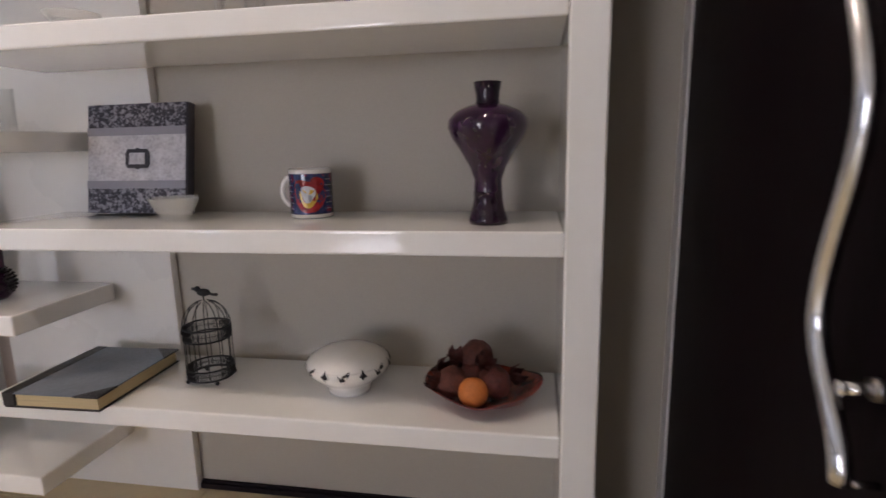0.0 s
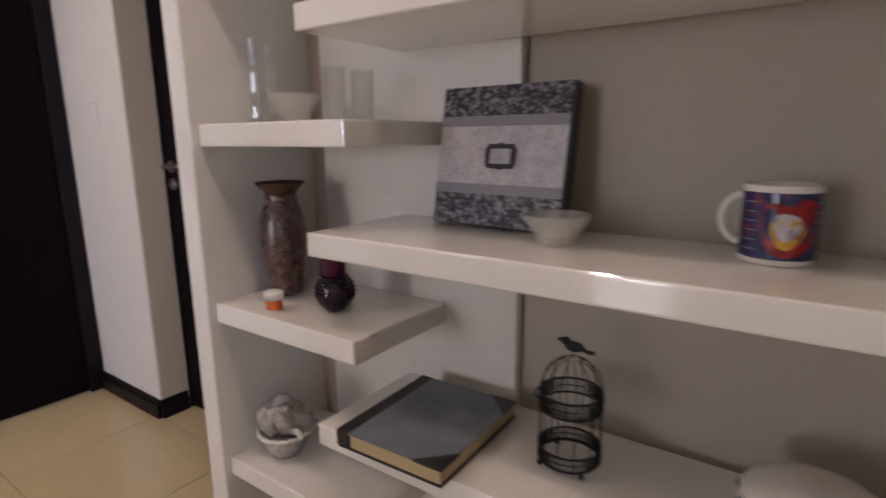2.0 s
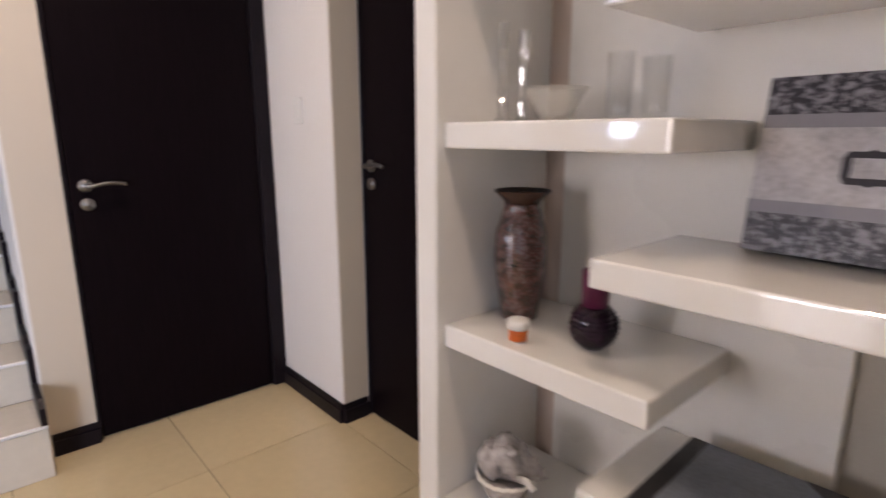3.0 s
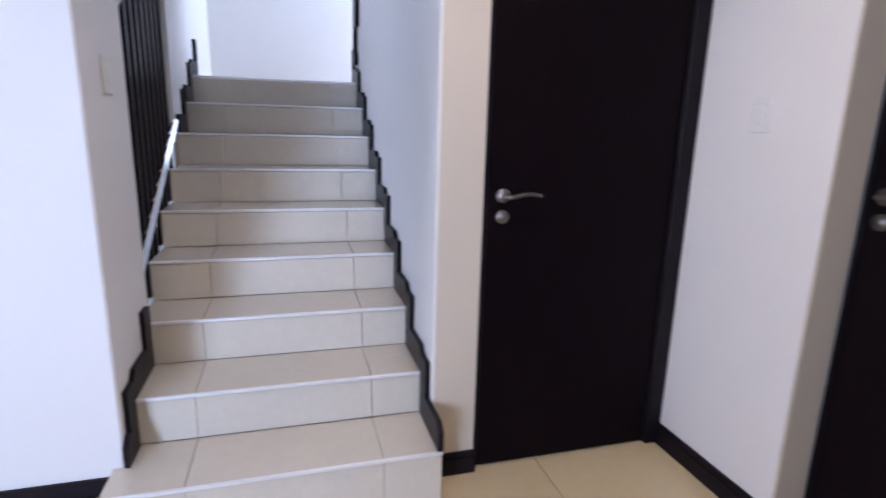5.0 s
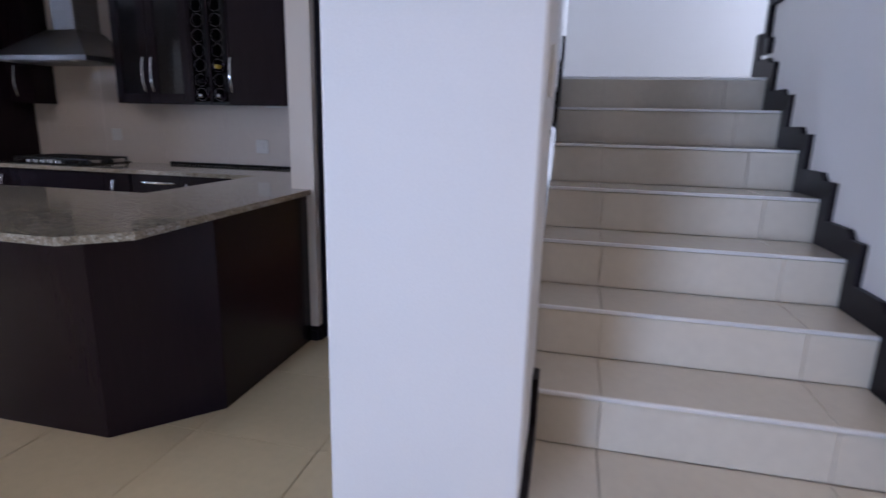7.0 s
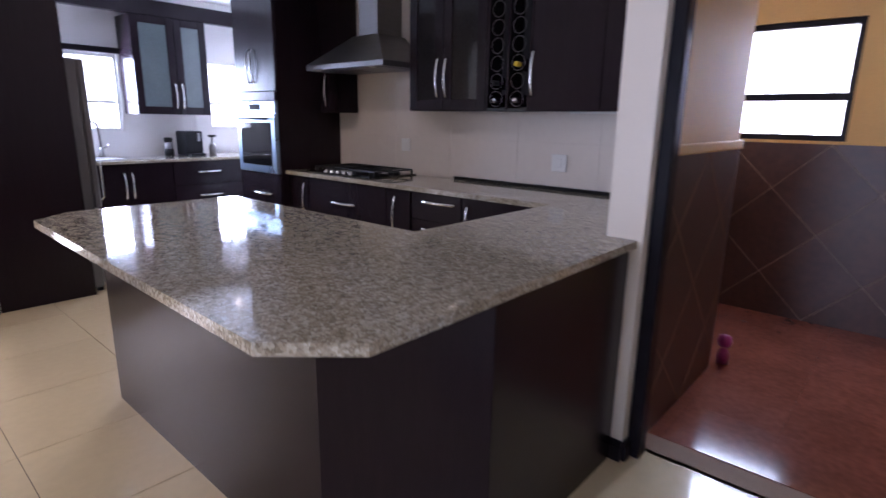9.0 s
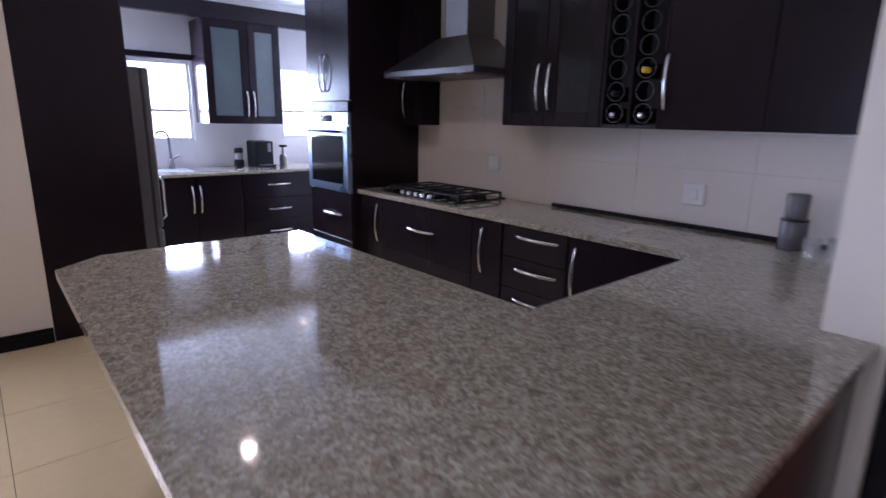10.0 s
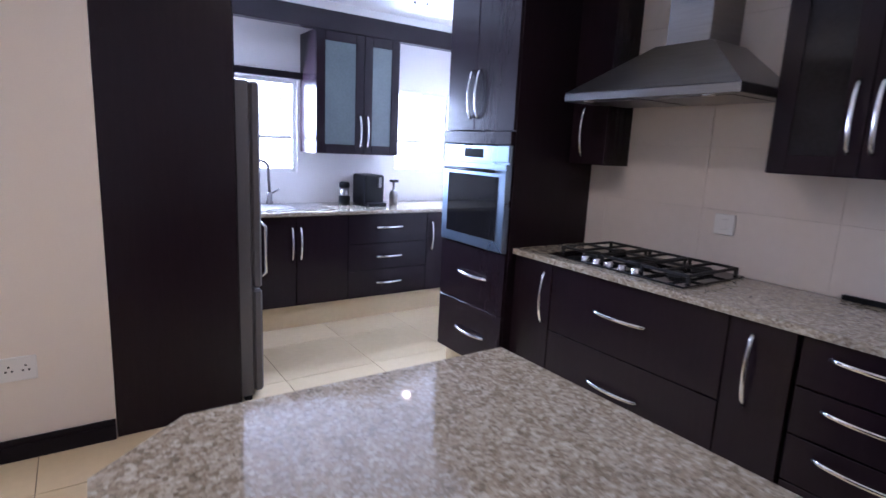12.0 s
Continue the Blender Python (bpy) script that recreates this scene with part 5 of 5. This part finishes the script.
# hob
hob = thing("gas_hob", (-5.58, -3.93, TOP), "black gas hob with cast iron grates and steel knobs", "hob")
part("plate", boxm(-5.83, -5.335, -4.34, -3.56, TOP + 0.001, TOP + 0.010, bevel=0.003), BLACK_GLASS, hob)
for cx, cy, r in ((-5.71, -4.18, 0.04), (-5.5, -4.18, 0.05), (-5.6, -3.95, 0.065), (-5.71, -3.70, 0.05), (-5.5, -3.70, 0.04)):
    part("burner", lathe(bmesh.new(), [(r, TOP + 0.010), (r, TOP + 0.022), (r * 0.8, TOP + 0.026), (r * 0.75, TOP + 0.032), (0, TOP + 0.033)], cx, cy, 20), BLACK, hob, "black burner cap", True)
for y0, y1 in ((-4.32, -4.07), (-4.06, -3.84), (-3.83, -3.58)):
    bm = bmesh.new()
    z = TOP + 0.043
    for xx in (-5.80, -5.60, -5.41):
        box(bm, xx - 0.006, xx + 0.006, y0, y1, z - 0.006, z + 0.006, bevel=0.002)
    for yy in (y0 + 0.006, (y0 + y1) / 2, y1 - 0.006):
        box(bm, -5.80, -5.41, yy - 0.0055, yy + 0.0055, z - 0.0052, z + 0.0068, bevel=0.002)
    for xx in (-5.80, -5.41):
        for yy in (y0 + 0.008, y1 - 0.008):
            box(bm, xx - 0.007, xx + 0.007, yy - 0.007, yy + 0.007, TOP + 0.010, z)
    part("grate", bm, BLACK, hob, "cast iron pan grate")
for k in range(5):
    part("knob", lathe(bmesh.new(), [(0.019, TOP + 0.010), (0.018, TOP + 0.03), (0.015, TOP + 0.034), (0, TOP + 0.034)], -5.365, -4.12 + 0.075 * k, 16), CHROME, hob, "steel control knob", True)

# extractor hood
hood = thing("extractor_hood", (-5.6, -3.94, 1.70), "brushed steel pyramid extractor hood with a square flue", "cooker hood")
HX0, HX1, HY0, HY1 = XW + 0.008, -5.40, -4.39, -3.475
part("brim", boxm(HX0, HX1, HY0, HY1, 1.735, 1.775, bevel=0.003), STEEL, hood)
bm = bmesh.new()
lo = [(HX0, HY0), (HX1, HY0), (HX1, HY1), (HX0, HY1)]
hi = [(HX0, -4.0), (-5.575, -4.0), (-5.575, -3.72), (HX0, -3.72)]
v0 = [bm.verts.new((x, y, 1.776)) for x, y in lo]
v1 = [bm.verts.new((x, y, 1.985)) for x, y in hi]
for i in range(4):
    bm.faces.new((v0[i], v0[(i + 1) % 4], v1[(i + 1) % 4], v1[i]))
bm.faces.new(v1)
bm.faces.new(v0[::-1])
bmesh.ops.recalc_face_normals(bm, faces=bm.faces[:])
part("canopy", bm, STEEL, hood)
part("flue", boxm(HX0, -5.60, -3.965, -3.75, 1.986, H - 0.003, bevel=0.003), STEEL, hood)
for p, q in ((-4.33, -3.95), (-3.93, -3.53)):
    part("filter", boxm(-5.80, -5.45, p, q, 1.731, 1.7345), STEEL, hood, "steel grease filter")
for yy in (-4.25, -3.62):
    part("hood_lamp", lathe(bmesh.new(), [(0, 1.729), (0.025, 1.729), (0.025, 1.7345)], -5.43, yy, 16), WHITE_PLASTIC, hood, "unlit round hood lamp")

# wall cabinets
UX = -5.648
nc = thing("wall_cabinet", (-5.75, -4.38, 1.41), "narrow dark wood wall cabinet beside the hood", "cabinet")
part("body", boxm(XW + 0.006, UX - 0.02, -4.553, -4.30, 1.415, H - 0.02), WENGE_GLOSS, nc)
f = part("door", boxm(UX - 0.019, UX, -4.551, -4.302, 1.417, H - 0.06, bevel=0.0015), WENGE_GLOSS, nc)
bow_handle(f, (UX, -4.46, 1.46), (UX, -4.46, 1.73), (1, 0, 0))
gc = thing("wall_cabinet", (-5.75, -3.1, 1.43), "dark wood wall cabinet with two smoked glass doors", "cabinet")
part("body", boxm(XW + 0.006, UX - 0.02, -3.46, -2.76, 1.43, H - 0.02), WENGE_GLOSS, gc)
for p, q, hy in ((-3.458, -3.137, -3.178), (-3.133, -2.762, -3.10)):
    d = framed_glass_door(gc, UX - 0.019, UX + 0.001, p, q, 1.432, H - 0.06, "x", SMOKE)
    bow_handle(d, (UX, hy, 1.515), (UX, hy, 1.788), (1, 0, 0))
wr = thing("wine_rack", (-5.75, -2.58, 1.43), "dark wood wine rack with two columns of steel rings", "wine rack")
part("back", boxm(XW + 0.006, XW + 0.02, -2.758, -2.42, 1.43, H - 0.02), WENGE_GLOSS, wr)
for p in (-2.758, -2.60, -2.438):
    part("upright", boxm(XW + 0.021, UX, p, p + 0.018, 1.43, H - 0.02, bevel=0.001), WENGE_GLOSS, wr)
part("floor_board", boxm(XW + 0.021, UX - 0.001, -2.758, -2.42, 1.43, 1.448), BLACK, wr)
# black sheet stands in for the shade deep in the rack
part("inner_shade", boxm(XW + 0.021, XW + 0.06, -2.739, -2.439, 1.449, H - 0.02), BLACK, wr, "black sheet for the shade inside the rack")
for c in (-2.67, -2.51):
    for k in range(9):
        z = 1.505 + 0.108 * k
        ring = [(UX + 0.004, c + 0.047 * math.cos(a * math.pi / 12), z + 0.047 * math.sin(a * math.pi / 12)) for a in range(24)]
        part("ring", tube(bmesh.new(), ring, 0.0015, 6, True), STEEL, wr, "steel bottle ring", True)
for c, z, m in ((-2.51, 1.721, "yellow"), (-2.67, 1.613, "dark"), (-2.51, 1.505, "pale"), (-2.67, 1.505, "pale")):
    b = thing("wine_bottle", (-5.75, c, z), "dark wine bottle lying in the rack" if m != "yellow" else "wine bottle with a yellow foil neck", "bottle", "bottles in the wine rack")
    bm = lathe(bmesh.new(), [(0, 0), (0.036, 0), (0.038, 0.01), (0.038, 0.10), (0.014, 0.135), (0.014, 0.175), (0, 0.176)], 0, 0, 20)
    bmesh.ops.transform(bm, matrix=pose(XW + 0.062, c, z - 0.01, 0, 90, 0), verts=bm.verts[:])
    part("glass_body", bm, MATS["dark_purple_glass"], b, smooth=True)
    bm = lathe(bmesh.new(), [(0.0148, 0.14), (0.0150, 0.178), (0.012, 0.182), (0, 0.182)], 0, 0, 16)
    bmesh.ops.transform(bm, matrix=pose(XW + 0.062, c, z - 0.01, 0, 90, 0), verts=bm.verts[:])
    part("foil", bm, MATS["yellow_foil"] if m == "yellow" else CHROME if m == "pale" else BLACK_PLASTIC, b, "yellow foil cap" if m == "yellow" else "foil cap", True)
rc = thing("wall_cabinet", (-5.75, -1.95, 1.43), "plain dark wood wall cabinet in the corner", "cabinet")
part("body", boxm(XW + 0.006, UX - 0.02, -2.418, -1.43, 1.43, H - 0.02), WENGE_GLOSS, rc)
for p, q in ((-2.416, -1.955), (-1.951, -1.432)):
    f = part("door", boxm(UX - 0.019, UX, p, q, 1.432, H - 0.06, bevel=0.0015), WENGE_GLOSS, rc)
    if p < -2.0:
        bow_handle(f, (UX, p + 0.015, 1.515), (UX, p + 0.015, 1.788), (1, 0, 0))
part("under_light", boxm(-5.80, -5.76, -2.2, -1.5, 1.418, 1.4295, bevel=0.003), WHITE_PLASTIC, rc, "slim white under-cabinet light, off")

# canister and glasses in the corner
sp = thing("coffee_flask", (-5.745, -1.79, TOP), "dark grey two-tier metal flask on the worktop", "flask")
part("flask_body", lathe(bmesh.new(), [(0, TOP + 0.001), (0.050, TOP + 0.001), (0.053, TOP + 0.008), (0.053, TOP + 0.128), (0.05, TOP + 0.132), (0, TOP + 0.132)], -5.735, -1.80, 28), FRIDGE, sp, smooth=True)
part("flask_cup", lathe(bmesh.new(), [(0, TOP + 0.133), (0.042, TOP + 0.133), (0.043, TOP + 0.14), (0.045, TOP + 0.235), (0.042, TOP + 0.24), (0, TOP + 0.24)], -5.735, -1.80, 28), FRIDGE, sp, "grey upper cup", True)
part("seal", lathe(bmesh.new(), [(0.0535, TOP + 0.124), (0.0545, TOP + 0.126), (0.0535, TOP + 0.1315)], -5.735, -1.80, 28), BLACK_PLASTIC, sp, "black seal ring", True)
for gx, gy in ((-5.52, -1.67), (-5.47, -1.58), (-5.58, -1.60)):
    tumbler(gx, gy, TOP + 0.001, 0.034, 0.095, CRYSTAL)

# fridge housing and fridge
hs = thing("fridge_housing", (-3.64, -5.22, 0), "tall dark wood side panel of the fridge recess", "cabinet")
part("side_panel", boxm(-3.935, -3.352, -5.262, -5.195, 0, H - 0.01, bevel=0.002), WENGE_GLOSS, hs)
part("edge_strip", boxm(-3.942, -3.9355, -5.262, -5.197, 0, H - 0.01), SKIRT, hs, "dark front edge strip")
part("rear_panel", boxm(-3.34, -3.31, -5.94, -5.263, 0, H - 0.01), WENGE, hs)
fr = thing("fridge", (-3.75, -5.6, 0), "graphite metal fridge seen from its side", "fridge")
part("body", boxm(-4.03, -3.35, -5.93, -5.275, 0.03, 1.765, bevel=0.008), FRIDGE, fr)
fd = part("fridge_door", boxm(-4.085, -4.034, -5.925, -5.28, 0.66, 1.763, bevel=0.012), FRIDGE, fr)
fd2 = part("freezer_door", boxm(-4.085, -4.034, -5.925, -5.28, 0.05, 0.65, bevel=0.012), FRIDGE, fr)
part("handle", tube(bmesh.new(), [(-4.086, -5.30, 0.72), (-4.11, -5.30, 0.74), (-4.11, -5.30, 1.0), (-4.086, -5.30, 1.02)], 0.008, 8), CHROME, fd, "steel fridge handle", True)
for yy in (-5.9, -5.31):
    part("foot", boxm(-4.02, -3.98, yy - 0.02, yy + 0.02, 0, 0.03), BLACK_PLASTIC, fr)

# ---- scullery ----
SY = -6.32


def scullery_unit(x0, x1, kind, label):
    u = thing("sink_cabinet" if kind == "pair" else "base_cabinet", ((x0 + x1) / 2, -6.6, 0.19), label, "cabinet")
    part("body", boxm(x0 + 0.001, x1 - 0.001, -6.94, SY - 0.021, 0.19, TOP - 0.032), WENGE_GLOSS, u)
    if kind == "drawers":
        for lo, hi in ((0.195, 0.425), (0.431, 0.65), (0.656, 0.90)):
            f = part("drawer_front", boxm(x0 + 0.003, x1 - 0.003, SY - 0.02, SY, lo, hi, bevel=0.0015), WENGE_GLOSS, u)
            c = (x0 + x1) / 2
            bow_handle(f, (c - 0.135, SY, hi - 0.11), (c + 0.125, SY, hi - 0.11), (0, 1, 0))
    else:
        c = (x0 + x1) / 2
        for p, q, hx in (((x0, c + 0.024, c - 0.01), (c + 0.024, x1, c + 0.058)) if kind == "pair" else ((x0, x1, x1 - 0.05),)):
            f = part("door", boxm(p + 0.003, q - 0.003, SY - 0.02, SY, 0.195, 0.90, bevel=0.0015), WENGE_GLOSS, u)
            bow_handle(f, (hx, SY, 0.556), (hx, SY, 0.826), (0, 1, 0))
    return u


scullery_unit(-5.82, -5.065, "drawers", "dark wood scullery drawer unit")
scullery_unit(-5.065, -4.25, "pair", "dark wood sink cabinet with two doors")
scullery_unit(-6.46, -5.82, "door", "dark wood scullery base cabinet")
scullery_unit(-4.25, -3.5, "pair", "dark wood scullery base cabinet with two doors")
structure("trim_plinth_scullery", boxm(-6.46, -3.5, -6.94, SY - 0.06, 0, 0.189), TILE, "cream tiled plinth under the scullery cabinets", "plinth")
st = thing("scullery_worktop", (-5.2, -6.6, TOP - 0.03), "polished granite worktop under the scullery windows", "worktop")
part("slab", boxm(-6.49, -3.4, -6.945, -6.29, TOP - 0.03, TOP, bevel=0.004), GRANITE, st)
sk2 = thing("sink", (-4.6, -6.6, TOP), "steel sink set in the worktop", "sink")
part("rim", boxm(-4.98, -4.2, -6.86, -6.40, TOP + 0.001, TOP + 0.006, bevel=0.002), CHROME, sk2)
part("basin", boxm(-4.68, -4.28, -6.82, -6.46, TOP + 0.0062, TOP + 0.0085), STEEL, sk2, "steel basin")
tp = thing("tap", (-4.52, -6.80, TOP + 0.006), "dark steel kitchen tap with a curved spout", "tap")
tz = TOP + 0.006
part("base", lathe(bmesh.new(), [(0, tz), (0.03, tz), (0.03, tz + 0.02), (0.022, tz + 0.03), (0.022, tz + 0.1), (0, tz + 0.1)], -4.58, -6.82, 20), STEEL, tp, smooth=True)
part("spout", tube(bmesh.new(), [(-4.58, -6.82, tz + 0.1), (-4.57, -6.82, tz + 0.30)] + [(-4.57 + 0.06 * (1 - math.cos(a)), -6.82, tz + 0.30 + 0.06 * math.sin(a)) for a in (0.5, 1.0, 1.57, 2.1, 2.7)], 0.012, 10), STEEL, tp, smooth=True)
part("lever", tube(bmesh.new(), [(-4.58, -6.82, tz + 0.08), (-4.65, -6.79, tz + 0.13)], 0.008, 8), STEEL, tp, smooth=True)
uc = thing("wall_cabinet", (-5.27, -6.78, 1.38), "dark wood scullery wall cabinet with two frosted glass doors", "cabinet")
part("body", boxm(-5.64, -4.887, -6.945, -6.60, 1.38, 2.34), WENGE_GLOSS, uc)
for p, q, hx in ((-5.638, -5.308, -5.340), (-5.304, -4.889, -5.272)):
    d = framed_glass_door(uc, p, q, -6.599, -6.578, 1.382, 2.34, "y", FROST)
    bow_handle(d, (hx, -6.578, 1.435), (hx, -6.578, 1.705), (0, 1, 0))
solo("pelmet", boxm(-6.49, -3.4, -6.66, -6.575, 2.342, 2.49, bevel=0.003), WENGE_GLOSS, "long dark wood pelmet under the ceiling", "pelmet")
structure("trim_pelmet_top", boxm(-6.49, -3.4, -6.95, -6.58, 2.491, H), CEIL, "white boxed ceiling edge above the pelmet", "trim")
solo("blind_box", boxm(-4.9, -4.0, -6.948, -6.90, 1.975, 2.03, bevel=0.004), SKIRT, "dark blind box over the sink window", "blind")

gr = thing("coffee_grinder", (-5.21, -6.76, TOP), "small black and steel coffee grinder", "coffee grinder")
part("base", lathe(bmesh.new(), [(0, TOP + 0.001), (0.05, TOP + 0.001), (0.05, TOP + 0.07), (0.042, TOP + 0.08), (0, TOP + 0.08)], -5.21, -6.74, 24), BLACK_PLASTIC, gr, smooth=True)
part("cup", lathe(bmesh.new(), [(0.04, TOP + 0.081), (0.042, TOP + 0.15), (0, TOP + 0.15)], -5.21, -6.74, 24), STEEL, gr, "steel cup", True)
part("lid", lathe(bmesh.new(), [(0, TOP + 0.151), (0.045, TOP + 0.151), (0.045, TOP + 0.19), (0.035, TOP + 0.2), (0, TOP + 0.2)], -5.21, -6.74, 24), BLACK_PLASTIC, gr, smooth=True)
cm = thing("coffee_machine", (-5.44, -6.72, TOP), "black plastic coffee machine on the worktop", "coffee machine")
part("body", boxm(-5.53, -5.34, -6.86, -6.60, TOP + 0.001, TOP + 0.27, bevel=0.02, seg=2), BLACK_PLASTIC, cm)
part("spout_panel", boxm(-5.49, -5.46, -6.598, -6.575, TOP + 0.16, TOP + 0.25, bevel=0.004), STEEL, cm, "steel spout panel")
part("drip_tray", boxm(-5.52, -5.35, -6.60, -6.53, TOP + 0.001, TOP + 0.03, bevel=0.004), BLACK_PLASTIC, cm)
jg = thing("milk_frother", (-5.68, -6.70, TOP), "slim steel and glass coffee press", "coffee press")
part("jug", lathe(bmesh.new(), [(0, TOP + 0.001), (0.04, TOP + 0.001), (0.04, TOP + 0.09), (0.03, TOP + 0.12), (0.02, TOP + 0.125), (0.012, TOP + 0.13), (0.012, TOP + 0.20), (0, TOP + 0.2)], -5.68, -6.70, 24), STEEL, jg, smooth=True)
part("lid", boxm(-5.72, -5.645, -6.73, -6.67, TOP + 0.201, TOP + 0.225, bevel=0.008), BLACK_PLASTIC, jg)

# washroom toy
ty = thing("toy", (-6.1, -1.24, 0), "small pink plastic toy standing on the washroom floor", "toy")
part("base", lathe(bmesh.new(), [(0, 0.002), (0.03, 0.002), (0.034, 0.05), (0.02, 0.09), (0, 0.1)], -6.03, -1.235, 20), MATS["pink_plastic"], ty, smooth=True)
part("top", lathe(bmesh.new(), [(0, 0.10), (0.03, 0.11), (0.04, 0.14), (0.03, 0.17), (0, 0.18)], -6.03, -1.235, 20), MATS["pink_plastic"], ty, smooth=True)

# ---- tiles ----
TX0, TY_0, PX, PY = -7.323, 2.745, 0.612, 0.585
tile_mesh = mesh("tile", boxm(-PX / 2 + 0.0015, PX / 2 - 0.0015, -PY / 2 + 0.0015, PY / 2 - 0.0015, -0.006, 0.0, bevel=0.001), TILE)
for i in range(14):
    for j in range(17):
        cx, cy = TX0 + PX * (i + 0.5), TY_0 - PY * (j + 0.5)
        if cx - PX / 2 > 1.0 or cy + PY / 2 < -6.9 or (cx < -6.6 and cy > -5) or (cx < -4.95 and cy > -2.1):
            continue
        piece("tile", tile_mesh, floor, pose(cx, cy, 0))
wcf = bpy.data.objects["floor_washroom"]
wt_mesh = mesh("washroom_tile", boxm(-0.196, 0.196, -0.196, 0.196, -0.006, 0.004, bevel=0.001), TERRACOTTA)
for i in range(6):
    for j in range(5):
        piece("tile", wt_mesh, wcf, pose(-5.2 + 0.2 - 0.3925 * (i + 0.5), -2.0 + 0.3925 * (j + 0.5), 0))
wk = bpy.data.objects["wall_kitchen_west"]
sp_mesh = mesh("splash_tile", boxm(0, 0.006, -0.2992, 0.2992, -0.1492, 0.1492, bevel=0.001), SPLASH)
for i in range(6):
    for j in range(5):
        piece("tile", sp_mesh, wk, pose(XW, -1.727 - 0.6 * i, TOP + 0.15 + 0.3 * j))
bm = boxm(XW - 0.002, XW + 0.002, -4.56, -1.426, 0.9, H)
structure("trim_splash_grout", bm, SPLASH_GROUT, "pale grout behind the splashback tiles", "grout")
